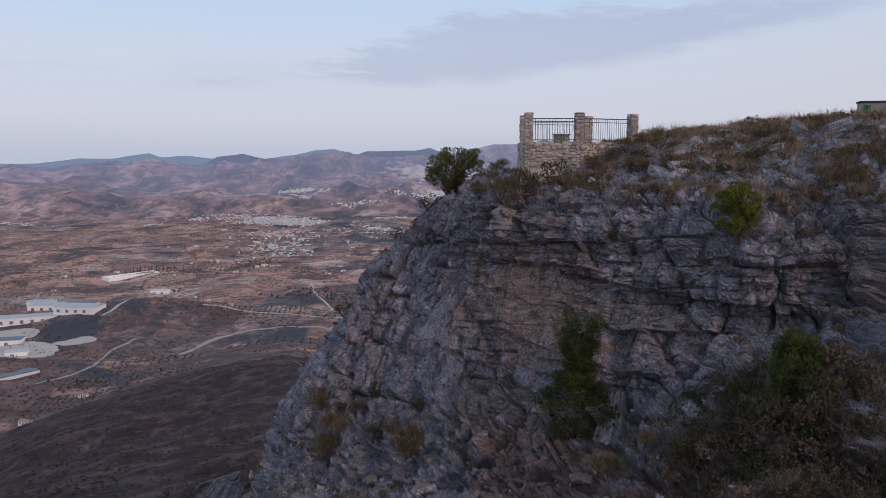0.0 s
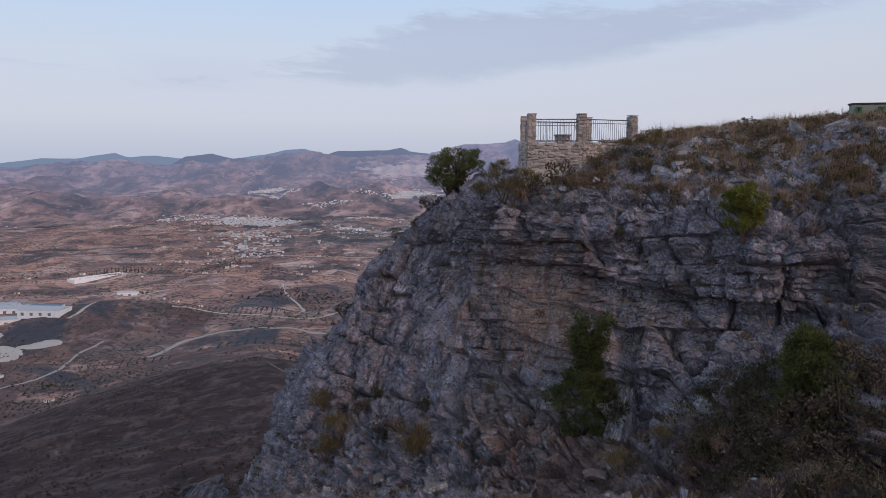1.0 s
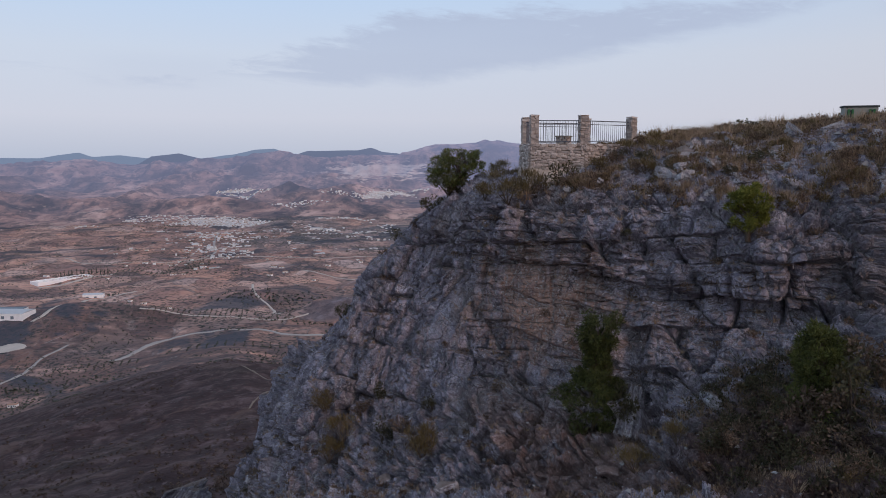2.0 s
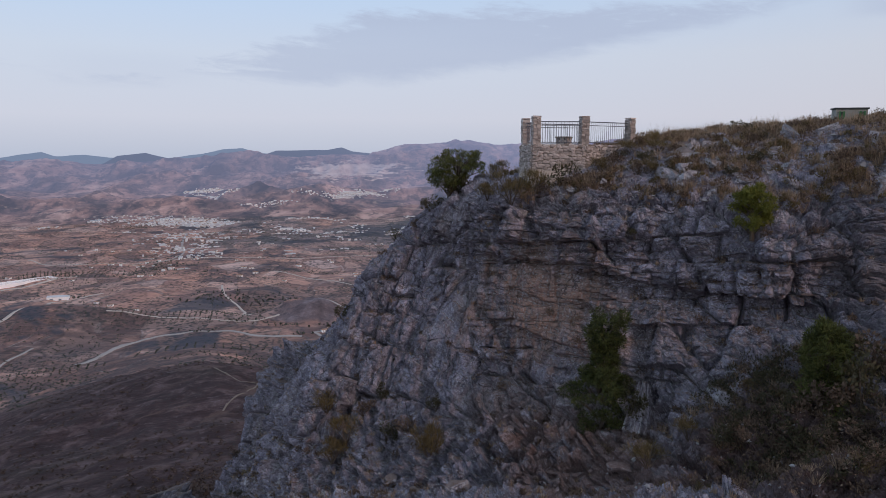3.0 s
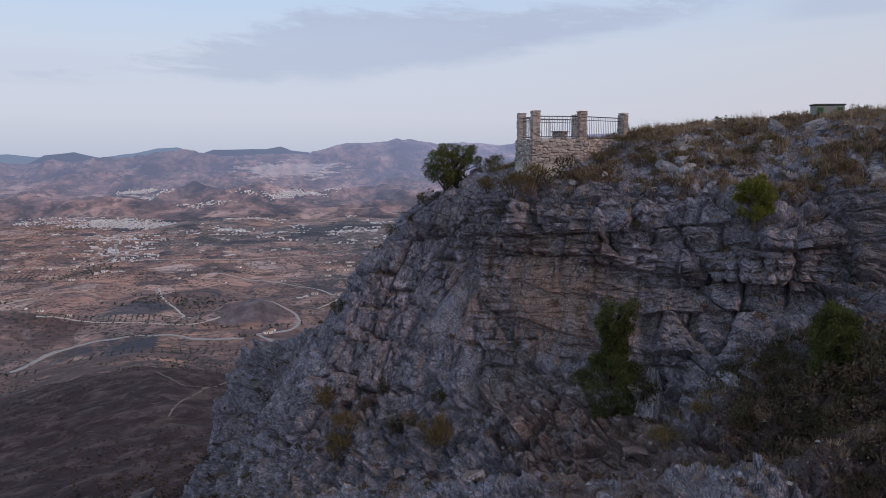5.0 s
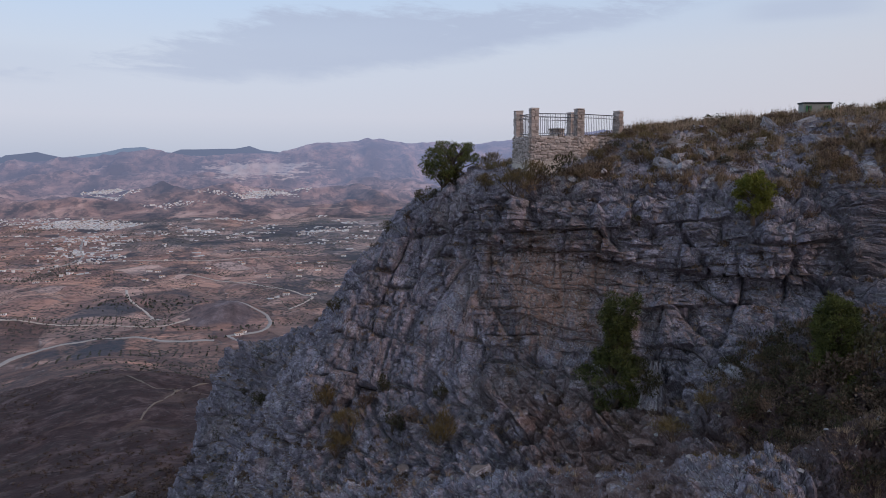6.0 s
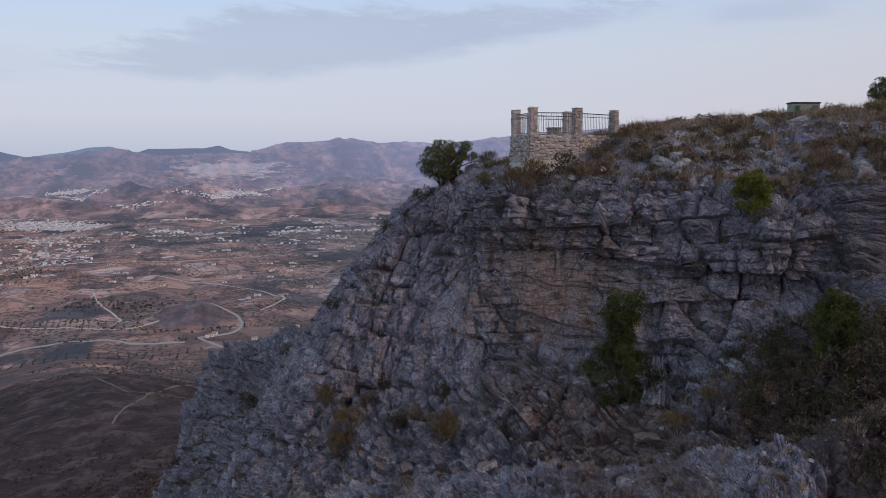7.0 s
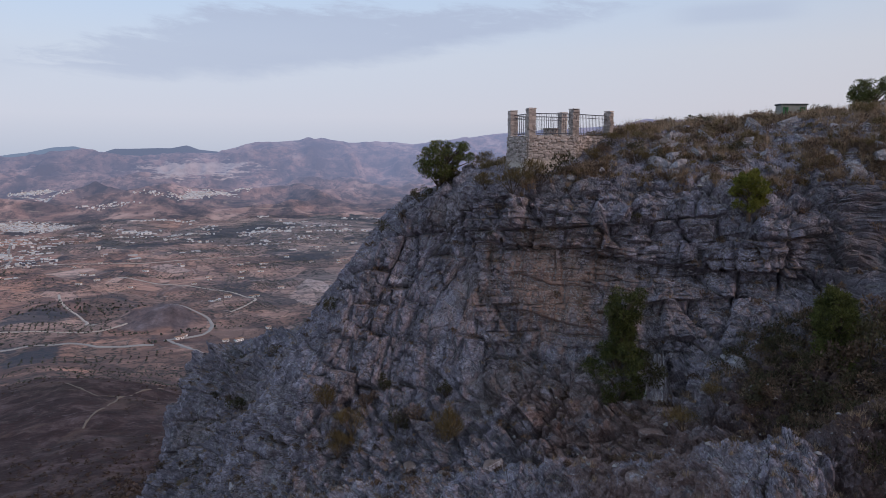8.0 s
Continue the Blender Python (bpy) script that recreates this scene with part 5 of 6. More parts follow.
def pillar_mesh(seed, size=0.35, height=1.25):
    """A pillar of rubble round a mortar core, with a rough cap."""
    rng = np.random.default_rng(seed)
    bm = bmesh.new()
    add_box(bm, -size / 2 + 0.03, -size / 2 + 0.03, -0.1, size / 2 - 0.03, size / 2 - 0.03, height - 0.02)
    z = 0.0
    while z < height - 0.05:
        h = min(rng.uniform(0.08, 0.16), height - z)
        for side in range(4):
            cut = rng.uniform(0.35, 0.65) if rng.uniform() < 0.75 else 1.0
            for a, b in ((0, cut), (cut, 1)):
                if b - a < 0.1:
                    continue
                m = Matrix.Rotation(side * math.pi / 2, 4, "Z") @ Matrix.LocRotScale((size * ((a + b) / 2 - 0.5), -size / 2 + 0.03 + rng.normal(0, 0.008), z + h / 2), Euler((rng.normal(0, 0.05), rng.normal(0, 0.05), rng.normal(0, 0.05))), (size * (b - a) - 0.012, 0.09, h - 0.012))
                v = bmesh.ops.create_cube(bm, size=1, matrix=m)["verts"]
                for q in v:
                    q.co += Vector(rng.normal(0, 0.008, 3))
        z += h
    return bm


for i, (x, y) in enumerate(CORNERS):
    p = part("pillar", pillar_mesh(71 + i), STONE, lookout, "square pillar of rubble stone")
    nx, ny = CORNERS[(i + 1) % 5]
    p.matrix_basis = pose(x, y, WALL_TOP + 0.01, 0, 0, (0, 0, 6, 30, 10)[i])
    cap = bmesh.new()
    add_box(cap, -0.19, -0.19, 0, 0.19, 0.19, 0.05)
    for v in cap.verts:
        v.co += Vector((random.uniform(-0.015, 0.015), random.uniform(-0.015, 0.015), random.uniform(-0.012, 0.012)))
    part("cap", cap, STONE, p, "weathered flat capstone").matrix_basis = pose(0, 0, 1.24)


def railing(a, b):
    a, b = Vector((*a, WALL_TOP + 0.03)), Vector((*b, WALL_TOP + 0.03))
    d = b - a
    length = d.length - 0.36
    th = thing("railing", Matrix.Translation(a + d.normalized() * 0.18) @ Matrix.Rotation(math.atan2(d.y, d.x), 4, "Z"), "dark painted iron railing with thin upright bars between pillars", "railing", "railings of the lookout")
    for nm, z, r in (("top_rail", 1.02, 0.022), ("upper_rail", 0.86, 0.014), ("bottom_rail", 0.10, 0.016)):
        bm = bmesh.new()
        bar(bm, (0, 0, z), (length, 0, z), r, 8)
        part(nm, bm, IRON, th)
    bm = bmesh.new()
    bar(bm, (0, 0, 0.10), (0, 0, 1.02), 0.009, 6)
    me = bpy.data.meshes.new("baluster")
    bm.to_mesh(me)
    bm.free()
    me.materials.append(IRON)
    n = round(length / 0.125)
    for k in range(1, n):
        part("baluster", me, None, th).location.x = length * k / n
    for k in (0.33, 0.67):
        bm = bmesh.new()
        bar(bm, (length * k, 0, -0.03), (length * k, 0, 0.10), 0.012, 6)
        part("foot", bm, IRON, th)


for i in range(5):
    if i != 3:
        railing(CORNERS[i], CORNERS[(i + 1) % 5])

# round stone table on the terrace
tb = thing("orientation_table", Matrix.LocRotScale((5.4, 33.6, WALL_TOP + 0.034), None, (1.35, 1.35, 0.85)), "low round stone pedestal with a flat dark top", "table")
bm = bmesh.new()
rg = np.random.default_rng(5)
for k in range(3):
    for j in range(9):
        a = (j + 0.5 * (k % 2)) / 9 * 6.283
        bmesh.ops.create_cube(bm, size=1, matrix=Matrix.LocRotScale((0.2 * math.cos(a), 0.2 * math.sin(a), 0.07 + 0.13 * k), Euler((0, 0, a)), (0.12, 0.14, 0.125)))
part("pedestal", bm, STONE, tb)
bm = bmesh.new()
bmesh.ops.create_cone(bm, cap_ends=True, segments=20, radius1=0.31, radius2=0.30, depth=0.06, matrix=Matrix.Translation((0, 0, 0.42)))
part("tabletop", bm, MORTAR, tb, "weathered round slab")

lay_stones()

# ---- hut on the crest ----
HUT_WALL = plain("hut_render", (0.30, 0.30, 0.27), 0.85, 0.2, 4.0, 0.3)
HUT_ROOF = plain("hut_roof_felt", (0.05, 0.055, 0.055), 0.8, 0.2, 5.0, 0.3)
GREEN = plain("green_paint", (0.04, 0.16, 0.06), 0.5, 0.2, 6.0, 0.1)
hut = thing("hut", Matrix.Translation((18.85, 32.1, 220.86)) @ Matrix.Rotation(-0.30, 4, "Z"), "small grey box hut with dark flat roof and green shutters", "hut")
bm = bmesh.new()
add_box(bm, -0.70, -0.1, 0, 0.70, 0.5, 1.47)
part("wall", bm, HUT_WALL, hut)
bm = bmesh.new()
add_box(bm, -0.75, -0.15, 1.474, 0.75, 0.55, 1.55)
bmesh.ops.bevel(bm, geom=bm.edges[:], offset=0.012, segments=1, affect="EDGES")
part("roof", bm, HUT_ROOF, hut, "dark flat roof")
for x in (-0.58, 0.32):
    bm = bmesh.new()
    add_box(bm, x, -0.125, 1.0, x + 0.26, -0.102, 1.36)
    w = part("window", bm, HUT_ROOF, hut, "small dark window")
    for k in (0, 0.17):
        bm = bmesh.new()
        add_box(bm, x + k, -0.16, 0.98, x + k + 0.09, -0.127, 1.38)
        part("shutter", bm, GREEN, w, "green painted shutter")

# leaning slab in the gully
def big_slab(foot, size, rot, label, cuts=9, rough=0.14):
    rng = np.random.default_rng(int(size[2] * 100))
    bm = bmesh.new()
    bmesh.ops.create_cube(bm, size=1)
    bmesh.ops.subdivide_edges(bm, edges=bm.edges[:], cuts=cuts, use_grid_fill=True)
    for v in bm.verts:
        c = v.co
        t = 1 - 0.72 * (c.z + 0.5) ** 1.2
        n = noise.fractal(Vector((c.x * 2 + size[0] * 7, c.y * 2, c.z * 3)), 1.0, 2.0, 4)
        v.co = Vector((c.x * size[0] * t, c.y * size[1] * t, c.z * size[2])) + Vector((n, n * 0.7, n * 0.4)) * rough
    ob = part("boulder", bm, ROCK)
    ob.matrix_basis = Matrix.LocRotScale(foot, Euler([radians(a) for a in rot]), None)
    return tagged(ob, label, "rock")


big_slab(on_crag(6.2, 24.3, 210.9) + Vector((0, 0.25, 0.0)), (1.15, 0.8, 1.9), (-10, 18, 30), "leaning pointed limestone slab in the gully", 18, 0.22)

big_slab(Vector((-24.3, 72.0, 182.0)), (8.0, 6.0, 9.0), (0, 14, 20), "dark limestone outcrop below the spur", 26, 1.9)

# ---- valley: roads, buildings, groves ----
def land(x, y):
    return float(valley_z(np.array([float(x)]), np.array([float(y)]))[0])


DUST = plain("pale_dust", (0.52, 0.44, 0.39), 0.95, 0.2, 0.05, 0.2, 0.05, spec=0.04)
PATH = plain("stony_path", (0.20, 0.16, 0.135), 0.95, 0.3, 0.3, 0.3, 0.05, spec=0.04)
ASPHALT = plain("worn_road", (0.38, 0.335, 0.315), 0.9, 0.2, 0.05, 0.2, 0.05, spec=0.04)
WHITE = plain("whitewash", (0.86, 0.84, 0.84), 0.85, 0.12, 0.3, 0.1, piece=0.25, spec=0.04)
TILE = plain("roof_tile", (0.38, 0.24, 0.18), 0.9, 0.2, 0.5, 0.2, piece=0.3, spec=0.04)
SHEET = plain("roof_sheet", (0.52, 0.52, 0.54), 0.9, 0.15, 0.2, 0.1, piece=0.25, spec=0.04)
BLUE = plain("blue_grey_sheet", (0.20, 0.235, 0.27), 0.85, 0.15, 0.2, 0.1, spec=0.04)
DARKGLASS = plain("dark_glass", (0.05, 0.055, 0.065), 0.2, 0.1, 2.0, 0.0)
OLIVE = leaf_material("grove_leaves", (0.058, 0.064, 0.056), (0.135, 0.135, 0.108), 0.8, 0.1)


def road(name, pts, width, mat, label, lift=0.5):
    c = np.array(pts, float)
    p, _ = catmull(c, [14] * (len(c) - 1))
    t = np.gradient(p, axis=0)
    t /= np.linalg.norm(t, axis=1, keepdims=True) + 1e-9
    nrm = np.stack((-t[:, 1], t[:, 0]), 1)
    wob = 1 + 0.25 * fbm(np.c_[p * 0.05, np.zeros(len(p))], 3, 401)
    g = np.stack([p + nrm * (k * width * 0.36 * wob)[:, None] for k in (-1.25, -1, -0.33, 0.33, 1, 1.25)], 1)
    z = valley_z(g[..., 0], g[..., 1]) + np.array([-0.6, lift, lift, lift, lift, -0.6])
    ob = tagged(new(name, grid_mesh(name, np.concatenate((g, z[..., None]), 2))), label, "road", kind="structure")
    ob.data.materials.append(mat)


road("road", [(-300, 790), (-286, 818), (-276, 860), (-251, 894), (-219, 912), (-191, 925), (-161, 928), (-134, 908), (-109, 902), (-72, 902)], 7.5, ASPHALT, "pale winding valley road")
road("road", [(14, 780), (6, 796), (-20, 840), (-50, 906), (-57, 921), (-17, 930), (-6, 968), (-7, 997), (-16, 1020), (-60, 1060), (-90, 1150)], 6.0, ASPHALT, "narrow road that bends round a knoll")
road("road", [(-442, 926), (-435, 960), (-455, 1100), (-463, 1143), (-431, 1192), (-410, 1215)], 7.0, DUST, "dusty white track")
road("road", [(-400, 690), (-384, 728), (-379, 749), (-380, 782), (-382, 822), (-371, 859)], 4.0, ASPHALT, "grey service road")
road("road", [(-66, 317), (-52, 296), (-44, 288), (-48, 257), (-49, 241)], 0.8, PATH, "stony footpath on the brown hill", 0.15)
road("road", [(-44, 288), (-39, 305), (-30, 322)], 0.8, PATH, "stony footpath on the brown hill", 0.15)
road("road", [(-150, 1030), (-164, 1052), (-168, 1082), (-187, 1125), (-215, 1185), (-231, 1260)], 5.0, DUST, "pale dry river bed")
road("road", [(-600, 1290), (-560, 1330), (-520, 1420)], 7.0, DUST, "white walled lane")
road("road", [(-420, 1560), (-395, 1660), (-400, 1740), (-440, 1900), (-480, 2150)], 7.0, ASPHALT, "straight road into the town")
road("road", [(-330, 985), (-280, 990), (-220, 990), (-150, 985), (-110, 1010)], 4.0, DUST, "pale farm track")
road("road", [(20, 1050), (60, 1130), (40, 1200), (-60, 1330), (-160, 1420)], 4.0, DUST, "pale farm track")
road("road", [(-560, 1560), (-420, 1600), (-300, 1640), (-120, 1600), (60, 1640)], 5.0, DUST, "pale farm track")
road("road", [(-700, 1640), (-640, 1590), (-560, 1560)], 5.0, DUST, "pale farm track")


def warehouse(x, y, w, d, h, rot, roof, label):
    th = thing("warehouse", pose(x, y, land(x, y), 0, 0, rot), label, "warehouse", "works in the valley")
    bm = bmesh.new()
    add_box(bm, -w / 2, -d / 2, -4, w / 2, d / 2, h)
    part("wall", bm, WHITE, th)
    bm = bmesh.new()
    n = max(1, round(d / 24))
    for k in range(n):
        y0, y1 = -d / 2 + d * k / n - 0.4, -d / 2 + d * (k + 1) / n + 0.4
        v = [bm.verts.new(q) for q in ((-w / 2 - 0.4, y0, h + 0.01), (w / 2 + 0.4, y0, h + 0.01), (w / 2 + 0.4, (y0 + y1) / 2, h + 1.6), (-w / 2 - 0.4, (y0 + y1) / 2, h + 1.6), (-w / 2 - 0.4, y1, h + 0.01), (w / 2 + 0.4, y1, h + 0.01))]
        for f in ((0, 1, 2, 3), (3, 2, 5, 4), (0, 3, 4), (1, 5, 2), (0, 4, 5, 1)):
            bm.faces.new([v[i] for i in f])
    part("roof", bm, roof, th, "shallow sheet roof")
    k = -w / 2 + 5
    while k < w / 2 - 5:
        bm = bmesh.new()
        add_box(bm, k, -d / 2 - 0.08, 0, k + 4, -d / 2 - 0.01, h * 0.55)
        part("door", bm, BLUE, th, "roller door")
        k += 12
    return th


for row in ((-545, 938, 72, 24, 8, 18, SHEET, "long white warehouse with grey sheet roof"), (-482, 950, 56, 30, 7, -6, SHEET, "white warehouse with pale sheet roof"), (-562, 1022, 48, 28, 7, 5, SHEET, "white hall at the back of the works"), (-505, 1000, 40, 22, 6, 0, BLUE, "hall with blue-grey roof"), (-516, 842, 34, 20, 6, 12, BLUE, "shed with blue-grey roof"), (-442, 728, 12, 46, 3, -38, BLUE, "long low blue-roofed shed"), (-467, 1186, 30, 16, 6, 8, SHEET, "white farm hall beside the track"), (-588, 1050, 36, 18, 6, 10, SHEET, "white hall among trees"), (-480, 800, 22, 14, 5, 20, SHEET, "small white shed in the yard"), (-215, 2235, 30, 14, 4.5, 5, SHEET, "white hall at the edge of town"), (-160, 2150, 26, 14, 4.5, 0, SHEET, "white hall at the edge of town"), (-640, 2560, 40, 14, 4, 5, SHEET, "long white hall behind the town"), (-870, 2560, 30, 14, 4, 0, SHEET, "white hall behind the town")):
    warehouse(*row)

# pale trampled yard of the works
a = np.linspace(0, 6.283, 60)
rr, aa = np.meshgrid(np.linspace(0.02, 1, 16), a)
edge = 1 + 0.35 * fbm(np.c_[np.cos(a) * 2, np.sin(a) * 2, 0 * a], 3, 431)
for cx, cy, sx, sy in ((-488, 815, 44, 30), (-540, 880, 40, 22), (-440, 850, 26, 14)):
    gx, gy = cx + sx * rr * np.cos(aa) * edge[:, None], cy + sy * rr * np.sin(aa) * edge[:, None]
    ob = tagged(new("yard", grid_mesh("yard", np.stack((gx, gy, valley_z(gx, gy) + 0.6 - 1.0 * (rr > 0.97)), -1))), "pale dusty works yard", "yard", kind="structure")
    ob.data.materials.append(DUST)


def house_proto(w, d, h, hip):
    """Parts of a plain country house with shallow tiled roof, door and windows."""
    th = thing("house", Matrix.Identity(4), "small white country house with shallow tiled roof", "house", "houses in the valley")
    bm = bmesh.new()
    add_box(bm, -w / 2, -d / 2, -2, w / 2, d / 2, h)
    part("wall", bm, WHITE, th)
    bm = bmesh.new()
    o, r = 0.4, 0.22 * d
    v = [bm.verts.new(q) for q in ((-w / 2 - o, -d / 2 - o, h + 0.01), (w / 2 + o, -d / 2 - o, h + 0.01), (w / 2 + o, d / 2 + o, h + 0.01), (-w / 2 - o, d / 2 + o, h + 0.01), (-w / 2 - o + hip, 0, h + r), (w / 2 + o - hip, 0, h + r))]
    for f in ((0, 1, 5, 4), (2, 3, 4, 5), (1, 2, 5), (3, 0, 4), (3, 2, 1, 0)):
        bm.faces.new([v[i] for i in f])
    part("roof", bm, TILE, th, "faded clay tile roof")
    for k in (-0.3, 0.0, 0.3):
        bm = bmesh.new()
        add_box(bm, k * w - 0.55, -d / 2 - 0.06, 0.0 if k == 0 else 1.0, k * w + 0.55, -d / 2 - 0.01, 2.2)
        part("door" if k == 0 else "window", bm, DARKGLASS, th)
    return th


PROTO = [house_proto(7.5, 5, 2.6, 1.4), house_proto(10, 5.5, 3.0, 0.0), house_proto(6, 5, 2.5, 0.0)]
rng = np.random.default_rng(81)
spot = [(-333, 652), (-349, 586), (-396, 1143), (-366, 1113), (-44, 923), (-38, 930), (9, 891), (24, 892), (57, 1178), (66, 1182), (22, 1191), (63, 937), (-300, 1010), (110, 1240), (-130, 1300), (-30, 1320), (-220, 1380), (-640, 1180), (-700, 1330)]
spot += [(rng.uniform(-650, 330), rng.uniform(1350, 1900)) for _ in range(50)]
used = set()
for i, (x, y) in enumerate(spot):
    k = i % 3
    m = Matrix.LocRotScale((x, y, land(x, y)), Euler((0, 0, rng.uniform(-0.6, 0.6))), None)
    if k not in used:
        PROTO[k].matrix_basis = m
        used.add(k)
    else:
        copy_thing(PROTO[k], m)


def town(name, groups, label, seed, tall=1.0):
    """Hundreds of houses in one: walls and roofs as loose faces."""
    rng = np.random.default_rng(seed)
    xs, ys = [], []
    for cx, cy, sx, sy, n in groups:
        xs.append(rng.normal(cx, sx, n))
        ys.append(rng.normal(cy, sy, n))
    x, y = np.concatenate(xs), np.concatenate(ys)
    n = len(x)
    z = valley_z(x, y) - 1
    w, d = rng.uniform(3.0, 8.0, n), rng.uniform(3.0, 5.5, n)
    long = rng.uniform(size=n) < 0.10
    w = np.where(long, w * 2.6, w)
    h = rng.choice([1.8, 2.6, 3.6, 5.5], n, p=[0.4, 0.35, 0.17, 0.08]) * tall
    a = rng.normal(0.1, 0.35, n)
    ca, sa = np.cos(a), np.sin(a)

    def at(u, v, zz):
        return np.stack((x + ca * u * w / 2 - sa * v * d / 2, y + sa * u * w / 2 + ca * v * d / 2, z + zz), 1)
    c = [at(u, v, 0 * h) for u, v in ((-1, -1), (1, -1), (1, 1), (-1, 1))]
    t = [at(u, v, h) for u, v in ((-1, -1), (1, -1), (1, 1), (-1, 1))]
    walls = np.concatenate([np.stack((c[i], c[(i + 1) % 4], t[(i + 1) % 4], t[i]), 1) for i in range(4)]).reshape(-1, 3)
    r0, r1 = at(-1.04 + 0 * h, 0, h + 0.2 * d * 0.8), at(1.04 + 0 * h, 0, h + 0.2 * d * 0.8)
    e = [at(u, v, h - 0.1) for u, v in ((-1.05, -1.08), (1.05, -1.08), (1.05, 1.08), (-1.05, 1.08))]
    roofs = np.concatenate((np.stack((e[0], e[1], r1, r0), 1), np.stack((e[2], e[3], r0, r1), 1))).reshape(-1, 3)
    gab = np.concatenate((np.stack((t[1], t[2], r1), 1), np.stack((t[3], t[0], r0), 1))).reshape(-1, 3)
    th = thing(name, Matrix.Identity(4), label, "town", kind="stuff")
    part("walls", soup_mesh("walls", walls, 4), WHITE, th)
    part("gables", soup_mesh("gables", gab, 3), WHITE, th)
    flat = rng.uniform(size=n) < 0.62
    both = np.concatenate((flat, flat))
    q = roofs.reshape(-1, 4, 3)
    part("tile_roofs", soup_mesh("tile_roofs", q[~both].reshape(-1, 3), 4), TILE, th)
    part("pale_roofs", soup_mesh("pale_roofs", q[both].reshape(-1, 3), 4), SHEET, th)


# hamlets and rows of farms between the towns
rg = np.random.default_rng(57)
farms = []
for cx, cy, sx, sy, n in ((60, 2150, 240, 230, 26), (-330, 2050, 110, 200, 12), (260, 2320, 150, 150, 16), (-100, 1720, 240, 130, 12), (-620, 1900, 160, 200, 5), (150, 1850, 150, 120, 8)):
    for k in range(n):
        farms.append((rg.normal(cx, sx), rg.normal(cy, sy), rg.uniform(6, 30), rg.uniform(4, 18), int(rg.integers(2, 11))))
town("town", [(-590, 2480, 60, 45, 460), (-500, 2400, 48, 40, 380), (-440, 2450, 42, 36, 230), (-385, 2430, 26, 26, 60), (-420, 1765, 30, 30, 50), (-343, 1690, 26, 25, 30), (-462, 2040, 50, 80, 90), (-735, 2610, 90, 14, 60), (-783, 2710, 70, 20, 40), (-862, 2553, 20, 20, 20), (-948, 2368, 22, 15, 18), (-1403, 2360, 60, 14, 50), (-203, 2233, 22, 12, 18), (-156, 2160, 18, 10, 10), (-120, 2560, 45, 14, 50), (-21, 2090, 40, 10, 22), (140, 2127, 45, 14, 24), (351, 2125, 50, 12, 26), (175, 2145, 40, 14, 22), (4, 1165, 9, 14, 6), *farms], "white houses of a valley town with scattered farms", 91)
town("hill_town", [(-680, 3490, 40, 22, 420), (-720, 3480, 26, 16, 160), (-640, 3320, 40, 14, 110), (-560, 3230, 40, 22, 70), (-20, 3200, 24, 18, 340), (-70, 3146, 30, 12, 150), (60, 3208, 30, 12, 110), (-180, 3025, 40, 10, 40), (147, 3265, 20, 9, 30), (-324, 2915, 45, 10, 40), (-369, 2941, 30, 8, 24)], "white village on a hillside across the valley", 93, 1.15)

# walled graveyard with cypresses
th = thing("graveyard", pose(-585, 1352, land(-585, 1352), 0, 0, 50), "white walled graveyard with rows of low tomb blocks", "graveyard")
bm = bmesh.new()
for x0, y0, x1, y1 in ((-50, -14, 50, -13), (-50, 13, 50, 14), (-50, -13, -49, 13), (49, -13, 50, 13)):
    add_box(bm, x0, y0, -6, x1, y1, 3.0)
part("wall", bm, WHITE, th)
rg = np.random.default_rng(6)
for i in range(46):
    bm = bmesh.new()
    x, y = -44 + 4 * (i % 23), -6 + 11 * (i // 23) + rg.uniform(-2, 2)
    add_box(bm, x, y, -4, x + rg.uniform(2, 3.4), y + rg.uniform(2, 5), rg.uniform(1.5, 3.2))
    part("tomb", bm, WHITE, th)


def blobs(rng, xy, lo, hi, squash, leafy=9, lift=0.5, leaf=0.36):
    """Small crowns far off: each a handful of ragged leaf clumps."""
    n = len(xy)
    z = valley_z(xy[:, 0], xy[:, 1])
    s = rng.uniform(lo, hi, n)
    c = np.stack((xy[:, 0], xy[:, 1], z + s * squash * lift), 1)
    c = np.repeat(c, leafy, 0)
    s = np.repeat(s, leafy)[:, None]
    d = rng.normal(size=(len(c), 3))
    d /= np.linalg.norm(d, axis=1, keepdims=True)
    p = c + d * s * (0.55 - 0.64 * leaf if leaf < 0.36 else 0.32) * np.array([1, 1, squash])
    u = rng.normal(size=(len(c), 3))
    u /= np.linalg.norm(u, axis=1, keepdims=True)
    v = np.cross(u, d)
    k = s * leaf
    sq = np.array([1, 1, max(squash, 0.6)])
    return np.stack((p - u * k * sq, p + v * k * sq, p + u * k * sq, p - v * k * sq), 1).reshape(-1, 3)


def grove(rng, cx, cy, w, h, rot, gap):
    u, v = np.meshgrid(np.arange(-w / 2, w / 2, gap), np.arange(-h / 2, h / 2, gap))
    u, v = u.ravel() + rng.normal(0, 0.5, u.size), v.ravel() + rng.normal(0, 0.5, u.size)
    keep = rng.uniform(size=u.size) > 0.1
    c, s = math.cos(radians(rot)), math.sin(radians(rot))
    return np.stack((cx + c * u - s * v, cy + s * u + c * v), 1)[keep]


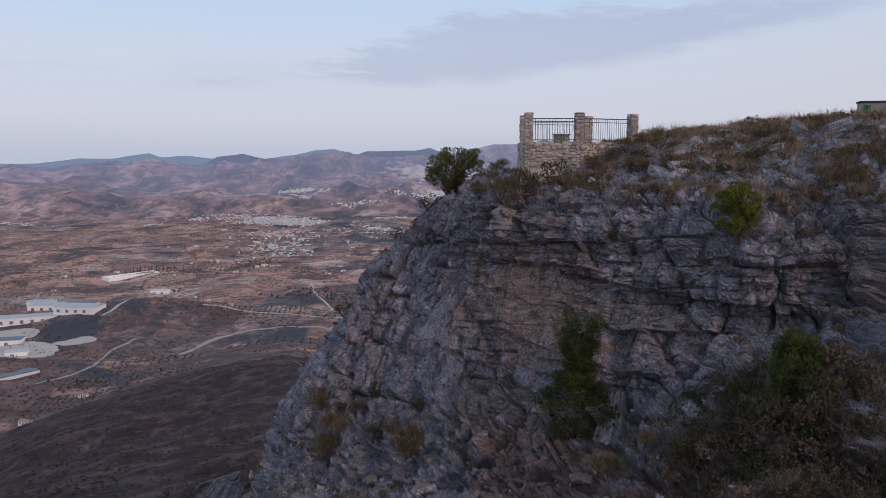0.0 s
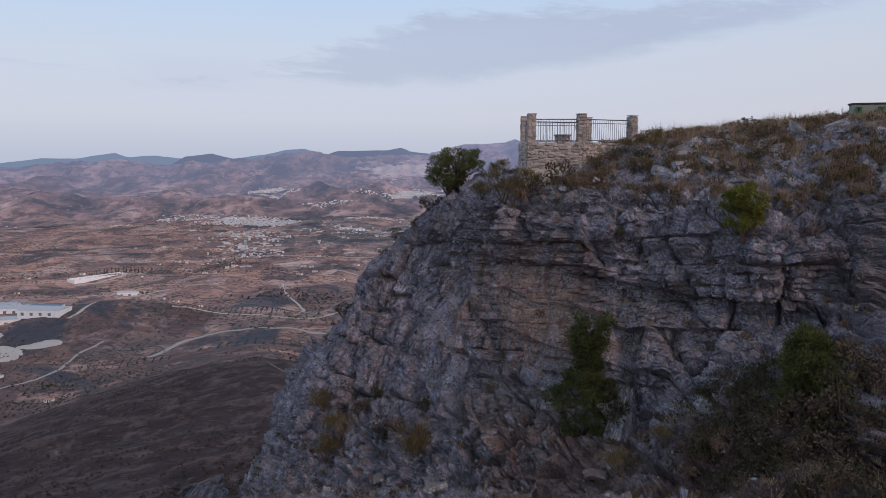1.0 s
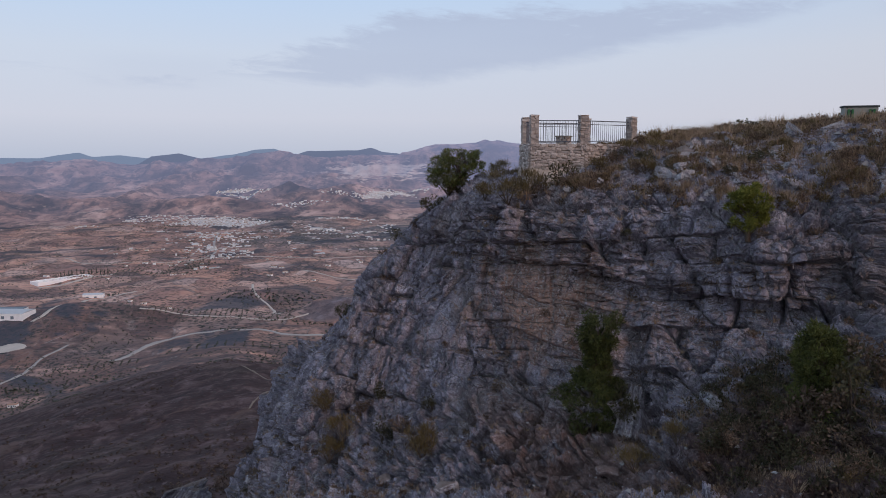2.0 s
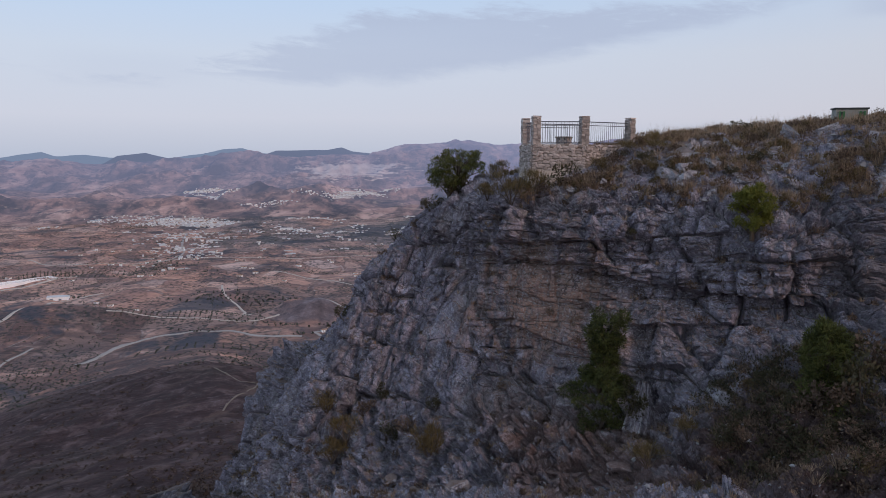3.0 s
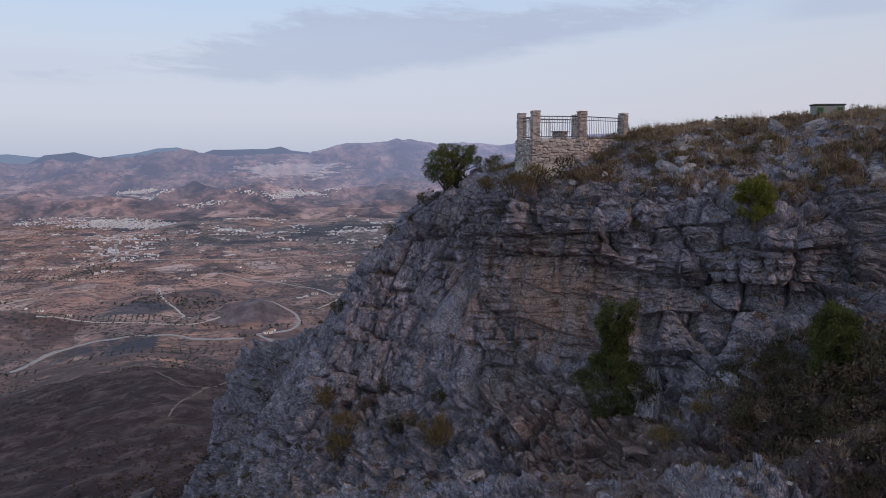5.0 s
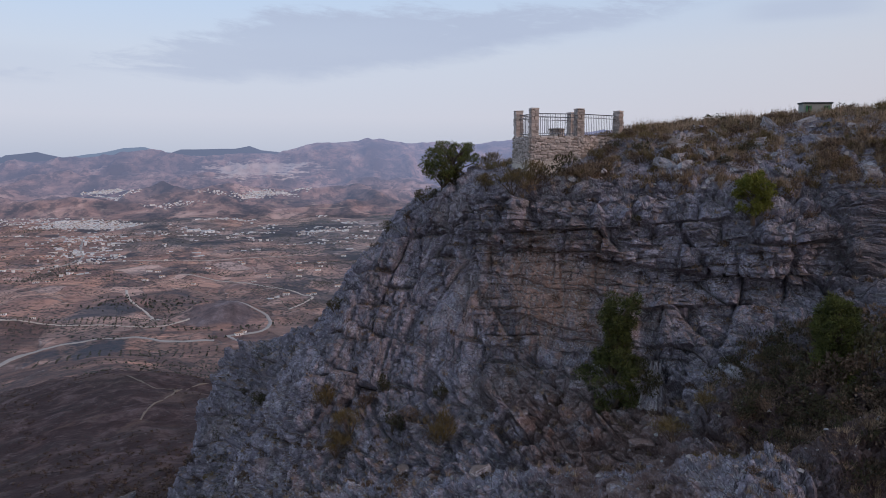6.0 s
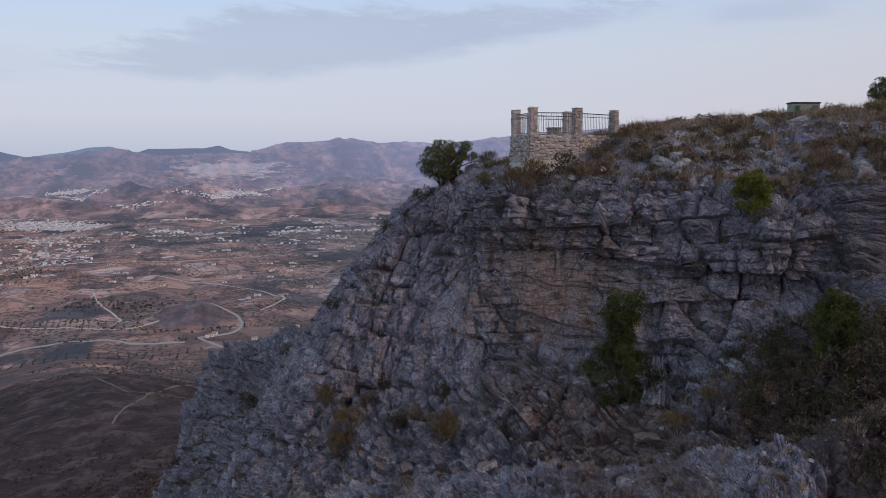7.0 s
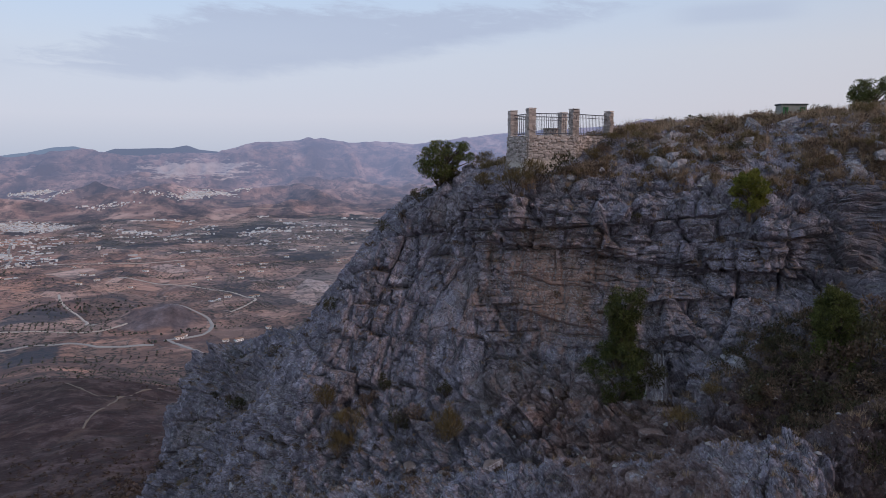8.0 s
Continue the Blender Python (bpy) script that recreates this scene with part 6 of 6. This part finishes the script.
rng = np.random.default_rng(97)
rows = [grove(rng, *g) for g in ((-255, 1005, 130, 50, 8, 7), (-190, 1040, 70, 36, -5, 7), (40, 1250, 150, 70, 20, 8), (110, 1275, 70, 60, 5, 8), (52, 1090, 70, 50, 12, 7), (-118, 1065, 60, 30, 0, 7), (-310, 772, 90, 40, 15, 8), (-340, 640, 60, 46, 10, 6), (-290, 700, 120, 60, -10, 11), (-380, 670, 60, 60, 0, 10), (-180, 830, 130, 60, 10, 10), (-480, 1450, 120, 70, 10, 9), (-100, 1450, 160, 70, -8, 9), (120, 1500, 160, 80, 12, 9), (-300, 1850, 160, 90, 0, 10), (20, 1800, 180, 100, 10, 10), (-90, 845, 60, 40, 0, 9), (-640, 1420, 90, 50, 0, 8), (30, 990, 60, 40, 30, 8))]
olives = tagged(new("olive_groves", soup_mesh("olive_groves", blobs(rng, np.concatenate(rows), 1.5, 2.7, 0.8), 4)), "rows of small grey-green olive trees in dry fields", "grove", kind="stuff")
olives.data.materials.append(OLIVE)


def scatter(rng, n, r0, r1, a0, a1, scale, cut, seed):
    a, r = np.radians(rng.uniform(a0, a1, n)), rng.uniform(r0 ** 0.5, r1 ** 0.5, n) ** 2
    xy = np.stack((r * np.sin(a), r * np.cos(a)), 1)
    f = fbm(np.c_[xy * scale, np.zeros(n)], 3, seed)
    return xy[f > cut]


sc = [blobs(rng, scatter(rng, 16000, 520, 1400, -36, 24, 0.012, 0.06, 441), 0.9, 2.3, 0.8, 7), blobs(rng, scatter(rng, 22000, 1400, 2700, -36, 26, 0.006, 0.06, 443), 1.4, 3.4, 0.7, 5)]
for cx, cy, sx, sy, n in ((-215, 1160, 30, 22, 120), (-400, 1510, 30, 60, 140), (-700, 2360, 60, 30, 120), (-139, 1150, 26, 16, 60), (-140, 985, 24, 8, 26), (-450, 1195, 8, 5, 12), (-70, 915, 8, 5, 12), (-100, 965, 14, 6, 16), (-25, 955, 20, 10, 24), (-350, 700, 14, 10, 20), (-545, 1060, 25, 8, 30), (-200, 930, 20, 8, 16)):
    sc.append(blobs(rng, np.stack((rng.normal(cx, sx, n), rng.normal(cy, sy, n)), 1), 1.7, 4.0, 0.9, 9))
scrubs = tagged(new("valley_scrub", soup_mesh("valley_scrub", np.concatenate(sc), 4)), "dark scrub and trees scattered over the valley", "scrub", kind="stuff")
scrubs.data.materials.append(OLIVE)

THORN = leaf_material("thorn_scrub", (0.045, 0.030, 0.025), (0.12, 0.082, 0.064), 0.9, 0.1)
near_hill = np.concatenate((blobs(rng, scatter(rng, 9000, 95, 560, -36, 12, 0.03, -0.05, 447), 0.35, 1.3, 0.7, 12, 0.3, 0.22), blobs(rng, np.stack((rng.normal(-38, 16, 600), rng.normal(120, 26, 600)), 1), 0.7, 2.0, 0.75, 26, 0.35, 0.14), blobs(rng, np.stack((rng.normal(-27, 5, 60), rng.normal(124, 9, 60)), 1), 1.8, 4.2, 0.9, 60, 0.4, 0.10)))
thorns = tagged(new("thorn_scrub", soup_mesh("thorn_scrub", near_hill, 4)), "low brown thorn scrub over the near hill", "scrub", kind="stuff")
thorns.data.materials.append(THORN)

# cypresses along the graveyard
for i in range(14):
    x, y = -600 + 5 * i + rng.uniform(-1, 1), 1362 + 5.5 * i + rng.uniform(-1, 1)
    th = thing("cypress", Matrix.Translation((x, y, land(x, y))), "tall narrow dark cypress beside the graveyard wall", "tree", "graveyard cypresses")
    hgt = rng.uniform(8, 13)
    bm = bmesh.new()
    bar(bm, (0, 0, -0.5), (0, 0, hgt * 0.8), 0.2, 6, 0.05)
    part("trunk", bm, BARK, th)
    f = rng.uniform(0, 1, 26)
    cs = np.stack((rng.normal(0, 0.3, 26), rng.normal(0, 0.3, 26), 0.8 + f * (hgt - 1)), 1)
    part("crown", soup_mesh("crown", leaves(rng, cs, 0.9 * (1.05 - f), 12, 0.9, 0.35, 1.2, 1.2), 4), OLIVE, th)
